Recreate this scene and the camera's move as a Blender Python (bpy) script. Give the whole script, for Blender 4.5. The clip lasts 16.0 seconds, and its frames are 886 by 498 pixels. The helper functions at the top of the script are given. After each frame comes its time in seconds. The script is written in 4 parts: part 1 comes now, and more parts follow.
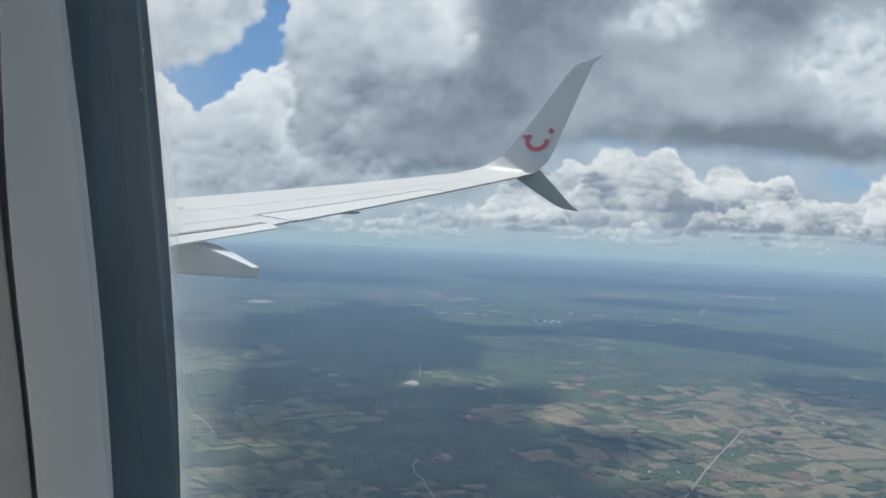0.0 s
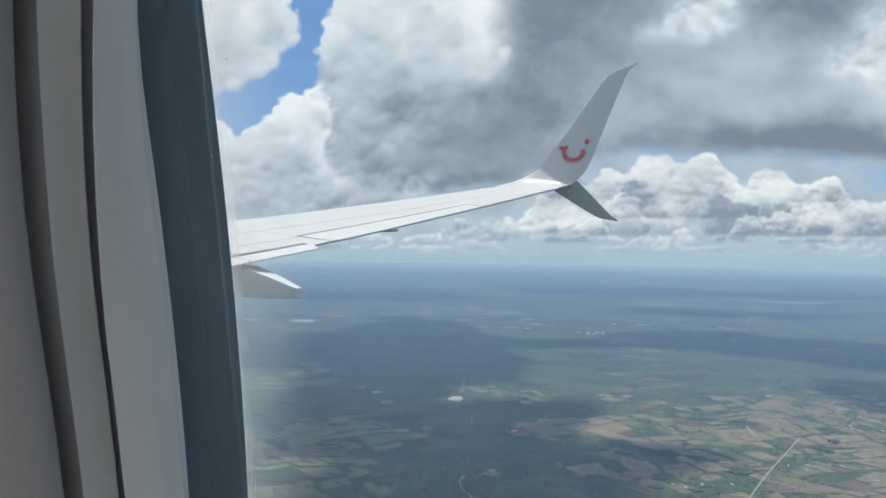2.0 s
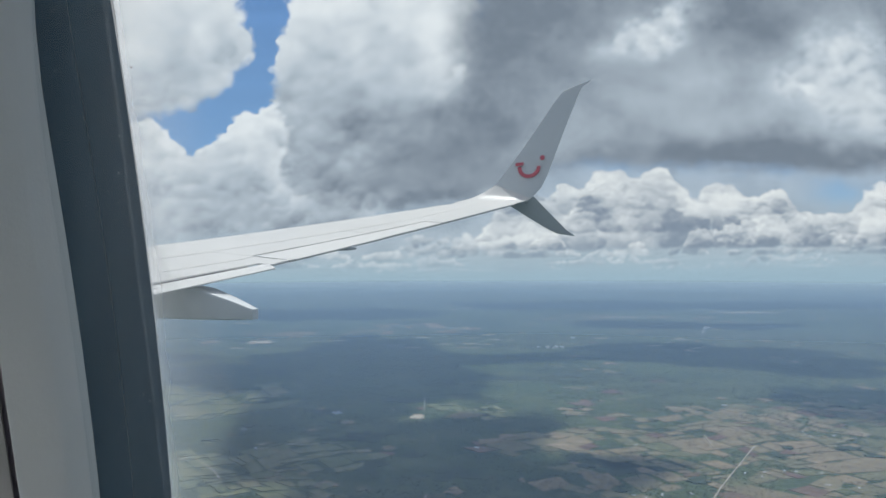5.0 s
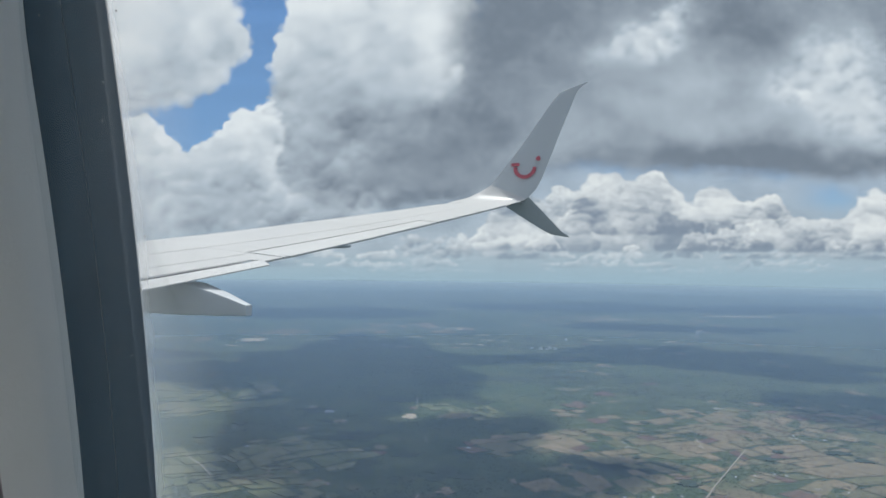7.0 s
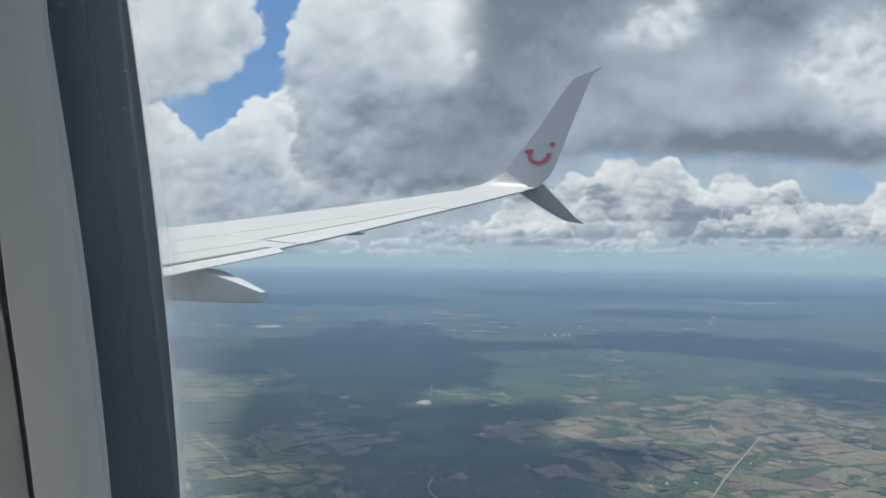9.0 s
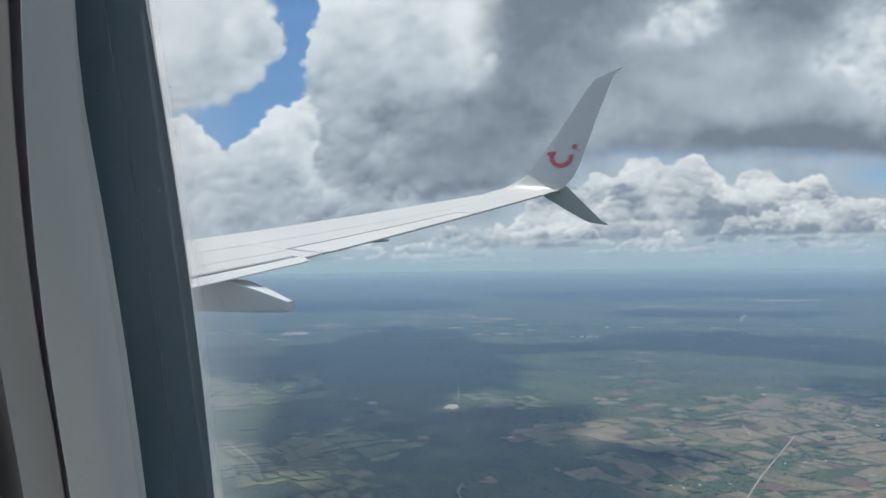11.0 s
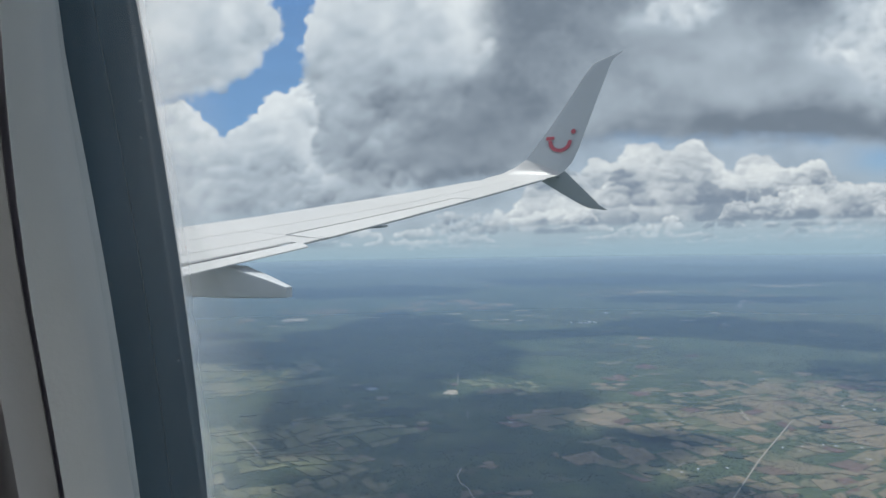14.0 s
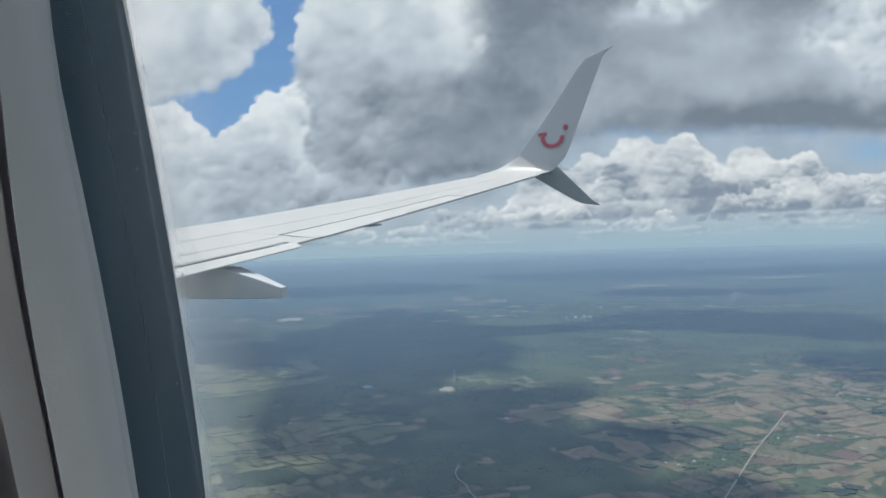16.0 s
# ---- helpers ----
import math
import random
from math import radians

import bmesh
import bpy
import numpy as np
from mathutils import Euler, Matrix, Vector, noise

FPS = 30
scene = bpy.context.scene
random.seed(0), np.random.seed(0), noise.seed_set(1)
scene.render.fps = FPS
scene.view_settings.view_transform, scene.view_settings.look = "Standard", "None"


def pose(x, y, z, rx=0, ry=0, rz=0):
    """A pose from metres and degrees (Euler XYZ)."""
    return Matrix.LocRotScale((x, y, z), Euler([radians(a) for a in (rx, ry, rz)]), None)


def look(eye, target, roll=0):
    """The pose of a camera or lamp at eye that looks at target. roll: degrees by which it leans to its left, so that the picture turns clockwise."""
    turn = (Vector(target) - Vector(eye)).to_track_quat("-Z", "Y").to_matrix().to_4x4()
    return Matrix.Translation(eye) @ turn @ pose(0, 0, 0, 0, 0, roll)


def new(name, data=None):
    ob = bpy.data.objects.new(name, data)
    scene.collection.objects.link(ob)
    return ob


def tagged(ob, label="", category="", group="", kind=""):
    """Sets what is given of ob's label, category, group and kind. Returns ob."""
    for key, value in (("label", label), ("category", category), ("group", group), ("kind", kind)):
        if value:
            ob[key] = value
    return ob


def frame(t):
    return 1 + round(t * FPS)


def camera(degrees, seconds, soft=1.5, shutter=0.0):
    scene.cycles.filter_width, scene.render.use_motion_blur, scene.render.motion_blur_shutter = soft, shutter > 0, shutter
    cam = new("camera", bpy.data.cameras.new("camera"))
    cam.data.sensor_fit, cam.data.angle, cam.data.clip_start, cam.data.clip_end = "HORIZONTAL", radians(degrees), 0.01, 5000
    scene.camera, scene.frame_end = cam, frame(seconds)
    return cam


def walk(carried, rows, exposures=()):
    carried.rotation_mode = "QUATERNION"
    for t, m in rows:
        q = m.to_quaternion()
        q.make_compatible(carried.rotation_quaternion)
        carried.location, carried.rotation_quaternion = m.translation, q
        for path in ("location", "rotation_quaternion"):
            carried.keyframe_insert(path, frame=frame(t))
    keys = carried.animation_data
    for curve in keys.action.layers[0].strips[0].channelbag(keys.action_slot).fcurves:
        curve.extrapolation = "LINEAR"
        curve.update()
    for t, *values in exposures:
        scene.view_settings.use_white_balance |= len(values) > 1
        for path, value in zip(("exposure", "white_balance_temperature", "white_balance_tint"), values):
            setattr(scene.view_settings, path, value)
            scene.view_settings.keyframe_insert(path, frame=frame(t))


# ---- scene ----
# Axes: x runs aft along the aircraft, y outboard through the window, z up; the land lies at z = 0, at about 1:18.
EYE = 110.0
cam = camera(63.4, 16.0, soft=1.6)
# seconds, aft, outboard, up, yaw, pitch, roll: the small movements of a camera held beside the window
ROWS = [
    (0.0, -0.0117, 0.0055, -0.0032, 20.52, -1.41, -2.81),
    (0.5, -0.0096, 0.0031, -0.0017, 21.16, -1.56, -2.32),
    (1.0, -0.0078, 0.0013, -0.0003, 22.09, -1.17, -2.01),
    (1.5, -0.0086, -0.0078, -0.0004, 23.13, -0.75, -1.36),
    (2.0, -0.0063, -0.0137, 0.0063, 23.62, -0.33, -0.85),
    (2.5, -0.0084, 0.0041, 0.0041, 23.51, -1.06, 0.07),
    (3.0, -0.0103, 0.0012, 0.0096, 22.88, -0.55, 0.29),
    (3.5, -0.0022, -0.0013, 0.0130, 21.79, -0.01, 0.56),
    (4.0, -0.0016, 0.0031, 0.0102, 20.88, 0.48, 0.72),
    (6.5, -0.0069, 0.0033, 0.0009, 19.87, 1.32, -0.34),
    (7.0, -0.0021, 0.0065, -0.0070, 19.91, 1.06, -0.66),
    (7.5, -0.0062, 0.0029, 0.0001, 19.96, 0.81, -1.04),
    (8.0, -0.0065, 0.0078, -0.0166, 20.07, 0.08, -0.66),
    (8.5, -0.0053, 0.0052, -0.0121, 20.36, 0.02, -0.64),
    (9.0, -0.0022, 0.0038, -0.0075, 21.00, 0.00, -0.55),
    (9.5, -0.0045, 0.0059, 0.0041, 21.83, -0.28, -0.26),
    (12.0, 0.0011, -0.0048, 0.0141, 23.40, 0.70, 1.19),
    (12.5, 0.0058, -0.0078, 0.0097, 24.03, 0.57, 0.86),
    (13.0, -0.0029, -0.0089, -0.0002, 24.32, 0.21, 0.62),
    (13.5, -0.0026, -0.0083, -0.0040, 23.84, -0.30, 0.75),
    (14.0, 0.0013, 0.0033, 0.0012, 22.85, -0.77, 0.95),
    (14.5, 0.0056, 0.0095, 0.0121, 22.03, -1.37, 1.19),
    (15.0, 0.0016, 0.0008, 0.0100, 21.87, -1.95, 1.77),
    (15.5, 0.0060, 0.0006, 0.0106, 22.05, -1.90, 1.88),
    (16.0, 0.0052, -0.0020, 0.0098, 22.37, -1.02, 1.85),
]
walk(cam, [(t, pose(x, y, EYE + z, 90 + pitch, roll, yaw)) for t, x, y, z, yaw, pitch, roll in ROWS],
     [(0.0, 0.0), (1.5, 0.0), (2.0, 0.14), (2.5, -0.10), (3.0, 0.15), (3.5, 0.02), (4.0, -0.02), (6.5, -0.04), (9.5, -0.02), (12.0, -0.04), (12.5, 0.0), (13.0, 0.09), (13.5, 0.0), (14.5, -0.06), (15.0, 0.0), (16.0, -0.03)])

# ---- daylight ----
SUN_UP, SUN_BEARING = 74.0, 18.0  # degrees above the horizon; degrees forward of straight outboard
SUN_DIR = Vector((-math.sin(radians(SUN_BEARING)) * math.cos(radians(SUN_UP)),
                  math.cos(radians(SUN_BEARING)) * math.cos(radians(SUN_UP)), math.sin(radians(SUN_UP))))
world = bpy.data.worlds.new("sky")
scene.world = world
world.use_nodes = True
wn = world.node_tree
wn.nodes.clear()
w_sky = wn.nodes.new("ShaderNodeTexSky")
w_sky.sky_type, w_sky.sun_disc = "NISHITA", False
w_sky.sun_elevation, w_sky.sun_rotation = radians(SUN_UP), radians(-SUN_BEARING)
w_sky.air_density, w_sky.dust_density = 1.0, 2.0
w_bg = wn.nodes.new("ShaderNodeBackground")
w_bg.inputs["Strength"].default_value = 0.10
w_at = wn.nodes.new("ShaderNodeTexCoord")
w_noise = wn.nodes.new("ShaderNodeTexNoise")
w_noise.inputs["Scale"].default_value, w_noise.inputs["Detail"].default_value = 3.0, 6.0
w_ramp = wn.nodes.new("ShaderNodeValToRGB")
w_ramp.color_ramp.elements[0].position, w_ramp.color_ramp.elements[1].position = 0.38, 0.58
w_mix = wn.nodes.new("ShaderNodeMix")
w_mix.data_type = "RGBA"
w_mix.inputs[7].default_value = (4.6, 4.8, 5.1, 1)  # broken cloud over the whole sky
w_out = wn.nodes.new("ShaderNodeOutputWorld")
wn.links.new(w_at.outputs["Generated"], w_noise.inputs["Vector"])
wn.links.new(w_noise.outputs[0], w_ramp.inputs[0])
wn.links.new(w_ramp.outputs[0], w_mix.inputs[0])
wn.links.new(w_sky.outputs[0], w_mix.inputs[6])
wn.links.new(w_mix.outputs[2], w_bg.inputs[0])
wn.links.new(w_bg.outputs[0], w_out.inputs[0])
lamp = bpy.data.lights.new("sun", "SUN")
lamp.energy, lamp.angle, lamp.color = 2.8, radians(1.2), (1.0, 0.96, 0.9)
sun = new("sun", lamp)
sun.matrix_world = look((0, 0, EYE + 50), Vector((0, 0, EYE + 50)) - SUN_DIR)
scene.view_settings.exposure = 0.0
CABIN_LIGHT = 142.0  # daylight through the windows across the aisle, in watts


# ---- helpers of this scene ----
def lin(r, g, b):
    """Linear colour from 0-255 display values."""
    return tuple((v / 255 / 12.92 if v / 255 <= 0.04045 else ((v / 255 + 0.055) / 1.055) ** 2.4) for v in (r, g, b))


def finish(bm, name, material, smooth=True, angle=40):
    me = bpy.data.meshes.new(name)
    bmesh.ops.recalc_face_normals(bm, faces=bm.faces)
    bm.to_mesh(me)
    bm.free()
    if material:
        me.materials.append(material)
    if smooth:
        for p in me.polygons:
            p.use_smooth = True
        me.set_sharp_from_angle(angle=radians(angle))
    return me


def thing(name, bm=None, material=None, label="", category="", group="", kind="", smooth=True, at=None):
    ob = new(name, finish(bm, name, material, smooth) if bm else None)
    if at is not None:
        ob.matrix_world = at
    return tagged(ob, label, category, group, kind)


def part(name, bm, material, parent, label="", smooth=True, kind=""):
    ob = new(name, finish(bm, name, material, smooth))
    ob.parent = parent
    ob.matrix_parent_inverse = parent.matrix_world.inverted()
    return tagged(ob, label, kind=kind)


class Nodes:
    """A node material and short ways to add nodes to it."""
    def __init__(self, name):
        self.mat = bpy.data.materials.new(name)
        self.mat.use_nodes = True
        self.tree = self.mat.node_tree
        self.tree.nodes.clear()
        self.out = self.tree.nodes.new("ShaderNodeOutputMaterial")

    def add(self, kind, **sets):
        n = self.tree.nodes.new("ShaderNode" + kind)
        for k, v in sets.items():
            if k in ("operation", "blend_type", "data_type", "noise_dimensions", "feature", "interpolation_type", "attribute_name", "distance"):
                if k == "operation":
                    n.operation = v
                elif k == "blend_type":
                    n.blend_type = v
                elif k == "data_type":
                    n.data_type = v
                elif k == "feature":
                    n.feature = v
                elif k == "interpolation_type":
                    n.interpolation_type = v
                elif k == "attribute_name":
                    n.attribute_name = v
                elif k == "distance":
                    n.distance = v
            else:
                key = k.replace("_", " ")
                sock = n.inputs[key]
                if isinstance(v, bpy.types.NodeSocket):
                    self.tree.links.new(v, sock)
                else:
                    sock.default_value = v
        return n

    def link(self, a, b):
        self.tree.links.new(a, b)

    def math(self, op, a, b=0.0, clamp=False):
        n = self.tree.nodes.new("ShaderNodeMath")
        n.operation, n.use_clamp = op, clamp
        for i, v in enumerate((a, b)):
            if isinstance(v, bpy.types.NodeSocket):
                self.link(v, n.inputs[i])
            else:
                n.inputs[i].default_value = v
        return n.outputs[0]

    def mix(self, f, a, b):
        n = self.tree.nodes.new("ShaderNodeMix")
        n.data_type = "RGBA"
        for i, v in ((0, f), (6, a), (7, b)):
            if isinstance(v, bpy.types.NodeSocket):
                self.link(v, n.inputs[i])
            else:
                n.inputs[i].default_value = v if i == 0 else (*v[:3], 1)
        return n.outputs[2]

    def ramp(self, f, stops):
        n = self.tree.nodes.new("ShaderNodeValToRGB")
        self.link(f, n.inputs[0])
        while len(n.color_ramp.elements) < len(stops):
            n.color_ramp.elements.new(0.5)
        for e, (p, c) in zip(n.color_ramp.elements, stops):
            e.position = p
            e.color = (c, c, c, 1) if isinstance(c, (int, float)) else (*c[:3], 1)
        return n.outputs[0]

    def where(self, what="Object"):
        return self.tree.nodes.new("ShaderNodeTexCoord").outputs[what]

    def noise(self, at, scale, detail=4.0, rough=0.5):
        return self.add("TexNoise", Vector=at, Scale=scale, Detail=detail, Roughness=rough).outputs[0]

    def surface(self, colour, rough=0.5, metal=0.0, bump=None, bump_by=0.1, bump_far=0.01, coat=0.0):
        p = self.add("BsdfPrincipled", Base_Color=colour if isinstance(colour, bpy.types.NodeSocket) else (*colour[:3], 1), Roughness=rough, Metallic=metal)
        if coat:
            p.inputs["Coat Weight"].default_value = coat
        if bump is not None:
            b = self.add("Bump", Height=bump, Strength=bump_by, Distance=bump_far)
            self.link(b.outputs[0], p.inputs["Normal"])
        self.link(p.outputs[0], self.out.inputs[0])
        return self.mat


def painted(name, colour, dirt, rough=0.45, scale=6.0, amount=0.35, bump=0.05, coat=0.0):
    """Paint or plastic with blotches, fine grain and a little relief."""
    n = Nodes(name)
    at = n.where()
    big = n.ramp(n.noise(at, scale, 5, 0.6), [(0.35, 0.0), (0.75, 1.0)])
    fine = n.noise(at, scale * 40, 3)
    c = n.mix(n.math("MULTIPLY", big, amount), colour, dirt)
    c = n.mix(n.math("MULTIPLY", fine, 0.12), c, dirt)
    r = n.math("ADD", n.math("MULTIPLY", big, 0.15), rough)
    return n.surface(c, r, bump=fine, bump_by=bump, bump_far=0.002, coat=coat)


# ---- materials ----
def skin_paint(name, colour, dirt, rough):
    """Aircraft paint: streaks along the airflow, faint blotches and rows of fasteners too small to see singly."""
    n = Nodes(name)
    at = n.where()
    s = n.add("Mapping", Vector=at, Scale=(0.5, 6.0, 1.0)).outputs[0]
    streak = n.ramp(n.noise(s, 1.6, 6, 0.65), [(0.4, 0.0), (0.8, 1.0)])
    blotch = n.ramp(n.noise(at, 0.9, 4), [(0.35, 0.0), (0.7, 1.0)])
    c = n.mix(n.math("MULTIPLY", streak, 0.35), colour, dirt)
    c = n.mix(n.math("MULTIPLY", blotch, 0.18), c, dirt)
    r = n.math("ADD", n.math("MULTIPLY", streak, 0.12), rough)
    return n.surface(c, r, bump=n.noise(at, 5.0, 3), bump_by=0.05, bump_far=0.01)


M_WING = skin_paint("wing paint", (0.75, 0.745, 0.735), (0.48, 0.48, 0.475), 0.38)
M_FLAP = skin_paint("flap paint", (0.79, 0.785, 0.775), (0.57, 0.57, 0.56), 0.36)
M_WINGLET = skin_paint("winglet paint", (0.63, 0.67, 0.70), (0.53, 0.57, 0.60), 0.4)
M_VENTRAL = skin_paint("ventral fin paint", (0.58, 0.63, 0.67), (0.48, 0.53, 0.57), 0.4)
M_FAIRING = skin_paint("fairing paint", (0.76, 0.79, 0.82), (0.66, 0.69, 0.72), 0.42)
# Joint sealant; the same dark colour also paints the shade in the flap slot.
M_SEALANT_AND_SHADE = painted("dark joint sealant and slot shade", (0.05, 0.055, 0.06), (0.03, 0.03, 0.03), 0.7)
M_RED = painted("red paint", (0.62, 0.11, 0.15), (0.52, 0.11, 0.15), 0.4)
M_PLASTIC = painted("grey window plastic", (0.60, 0.61, 0.595), (0.50, 0.51, 0.495), 0.5, 14.0, 0.25, 0.08)
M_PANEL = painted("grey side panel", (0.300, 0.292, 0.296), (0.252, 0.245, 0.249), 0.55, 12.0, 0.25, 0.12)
M_RAIL = painted("pale shade rail plastic", (0.43, 0.435, 0.44), (0.37, 0.375, 0.38), 0.5, 14.0, 0.25, 0.08)
M_GROOVE = painted("dark groove", (0.42, 0.41, 0.48), (0.35, 0.34, 0.41), 0.7)
M_TRACK = painted("dark shade track", (0.58, 0.57, 0.58), (0.50, 0.49, 0.50), 0.6)
M_HULL = skin_paint("hull paint", (0.72, 0.72, 0.72), (0.6, 0.6, 0.6), 0.4)
M_CABIN = painted("cabin lining", (0.62, 0.62, 0.60), (0.52, 0.52, 0.5), 0.6, 2.0)
M_CARPET = painted("cabin carpet", (0.05, 0.06, 0.09), (0.03, 0.03, 0.05), 0.9, 8.0)
M_DUST = painted("pale dust", (0.32, 0.35, 0.36), (0.24, 0.27, 0.28), 0.9)
M_STAIN = painted("brown speck", (0.16, 0.11, 0.08), (0.1, 0.07, 0.05), 0.8)


def seal_material(name, dark, pale):
    n = Nodes(name)
    at = n.where()
    smear = n.add("Mapping", Vector=at, Scale=(30.0, 30.0, 6.0)).outputs[0]
    film = n.ramp(n.noise(smear, 1.0, 5, 0.6), [(0.4, 0.0), (0.8, 1.0)])
    specks = n.ramp(n.noise(at, 520.0, 2), [(0.68, 0.0), (0.78, 1.0)])
    grime = n.ramp(n.noise(at, 900.0, 3, 0.7), [(0.3, 0.0), (0.7, 1.0)])
    c = n.mix(n.math("ADD", n.math("MULTIPLY", film, 0.6), n.math("MULTIPLY", n.math("SUBTRACT", grime, 0.4), 0.3)), dark, pale)
    c = n.mix(n.math("MULTIPLY", specks, 0.34), c, (0.4, 0.42, 0.42))
    n.surface(c, 0.6)
    n.tree.nodes["Principled BSDF"].inputs["Specular IOR Level"].default_value = 0.12
    return n.mat


def pane_material(name, gloss, film):
    """Clear acrylic with a film of fine dust and wiping streaks that scatters some daylight."""
    n = Nodes(name)
    clear = n.add("BsdfTransparent", Color=(0.97, 0.985, 0.99, 1))
    shine = n.add("BsdfGlossy", Roughness=0.4)
    fres = n.add("Fresnel", IOR=1.45)
    mixer = n.add("MixShader", Fac=n.math("MULTIPLY", fres.outputs[0], gloss))
    n.link(clear.outputs[0], mixer.inputs[1])
    n.link(shine.outputs[0], mixer.inputs[2])
    wiped = n.noise(n.add("Mapping", Vector=n.where(), Scale=(40.0, 40.0, 7.0)).outputs[0], 1.0, 4, 0.55)
    dusty = n.add("MixShader", Fac=n.math("MULTIPLY", n.ramp(wiped, [(0.3, 0.55), (0.7, 1.3)]), film))
    n.link(mixer.outputs[0], dusty.inputs[1])
    n.link(n.add("BsdfTranslucent", Color=(0.70, 0.85, 1.0, 1)).outputs[0], dusty.inputs[2])
    n.link(dusty.outputs[0], n.out.inputs[0])
    return n.mat


M_SEAL = seal_material("dark window seal", (0.034, 0.067, 0.097), (0.074, 0.124, 0.165))
M_GASKET = seal_material("window gasket", (0.038, 0.074, 0.105), (0.073, 0.122, 0.161))
M_PANE = pane_material("acrylic pane", 0.08, 0.007)


def land_material():
    """Dry tropical bush: dark woods, paler scrub and grass, in patches of several sizes."""
    n = Nodes("bush and woods")
    at = n.where()
    flat = n.add("Mapping", Vector=at, Scale=(1.0, 1.0, 0.0)).outputs[0]
    broad = n.ramp(n.noise(flat, 0.0014, 5, 0.6), [(0.42, 0.0), (0.58, 1.0)])
    big = n.ramp(n.noise(flat, 0.0045, 6, 0.6), [(0.42, 0.0), (0.58, 1.0)])
    mid = n.ramp(n.noise(flat, 0.02, 6, 0.65), [(0.44, 0.0), (0.62, 1.0)])
    spots = n.ramp(n.noise(flat, 0.055, 5, 0.6), [(0.58, 0.0), (0.68, 1.0)])
    fine = n.ramp(n.noise(flat, 0.25, 6, 0.7), [(0.35, 0.0), (0.7, 1.0)])
    c = n.mix(big, (0.030, 0.062, 0.020), (0.080, 0.126, 0.042))
    c = n.mix(n.math("MULTIPLY", broad, 0.6), c, (0.128, 0.138, 0.070))
    c = n.mix(n.math("MULTIPLY", mid, 0.85), c, (0.118, 0.145, 0.058))
    c = n.mix(n.math("MULTIPLY", spots, 0.6), c, (0.23, 0.19, 0.115))
    c = n.mix(n.math("MULTIPLY", n.math("MULTIPLY", fine, 0.8), n.ramp(n.noise(flat, 0.035, 5, 0.6), [(0.36, 1.0), (0.60, 0.35)])), c, (0.018, 0.034, 0.016))
    return n.surface(c, 0.95, bump=fine, bump_by=0.6, bump_far=0.5)


def field_material(name, stops):
    """Pasture, stubble and ploughed soil: one tint per field, with worn patches in it."""
    n = Nodes(name)
    at = n.where()
    info = n.add("ObjectInfo").outputs["Random"]
    tint = n.ramp(info, stops)
    worn = n.ramp(n.noise(at, 0.09, 7, 0.72), [(0.38, 0.0), (0.66, 1.0)])
    c = n.mix(n.math("MULTIPLY", worn, 0.5), tint, (0.085, 0.088, 0.045))
    return n.surface(c, 0.95)


M_LAND = land_material()
M_FIELD = field_material("farm field", [(0.0, (0.33, 0.245, 0.15)), (0.18, (0.27, 0.21, 0.125)), (0.34, (0.16, 0.165, 0.075)), (0.46, (0.32, 0.24, 0.15)), (0.58, (0.20, 0.19, 0.095)), (0.70, (0.29, 0.225, 0.14)),
                                        (0.82, (0.13, 0.15, 0.06)), (0.90, (0.21, 0.12, 0.09)), (0.95, (0.16, 0.08, 0.066)), (1.0, (0.37, 0.29, 0.19))])
M_PASTURE = field_material("green pasture", [(0.0, (0.235, 0.24, 0.125)), (0.3, (0.155, 0.185, 0.08)), (0.5, (0.285, 0.265, 0.155)), (0.7, (0.185, 0.205, 0.095)), (0.85, (0.255, 0.25, 0.13)), (1.0, (0.135, 0.165, 0.07))])
M_ROAD = painted("pale dirt road", (0.42, 0.37, 0.28), (0.32, 0.28, 0.2), 0.95, 0.2)
M_CLEARING = painted("bare pale soil", (0.52, 0.45, 0.34), (0.36, 0.30, 0.22), 0.95, 0.1)
M_WALL = painted("white building", (0.75, 0.75, 0.72), (0.6, 0.6, 0.58), 0.7, 0.5)
M_ROOF = painted("pale sheet roof", (0.6, 0.6, 0.6), (0.45, 0.42, 0.4), 0.5, 0.5)
M_POND = painted("pale pond water", (0.30, 0.36, 0.40), (0.25, 0.3, 0.33), 0.15, 0.2)
def bush_material():
    n = Nodes("bush leaves")
    isle = n.add("NewGeometry").outputs["Random Per Island"]
    c = n.ramp(isle, [(0.0, (0.040, 0.060, 0.032)), (0.6, (0.062, 0.086, 0.042)), (1.0, (0.10, 0.12, 0.06))])
    return n.surface(n.mix(n.math("MULTIPLY", n.noise(n.where(), 1.5, 4), 0.5), c, (0.02, 0.035, 0.02)), 0.95)


def smoke_material():
    n = Nodes("smoke")
    f = n.ramp(n.noise(n.where(), 0.35, 6, 0.7), [(0.30, 0.35), (0.60, 0.97)])
    mixer = n.add("MixShader", Fac=f)
    n.link(n.add("BsdfTransparent").outputs[0], mixer.inputs[1])
    n.link(n.add("BsdfDiffuse", Color=(0.95, 0.96, 0.97, 1)).outputs[0], mixer.inputs[2])
    n.link(mixer.outputs[0], n.out.inputs[0])
    return n.mat


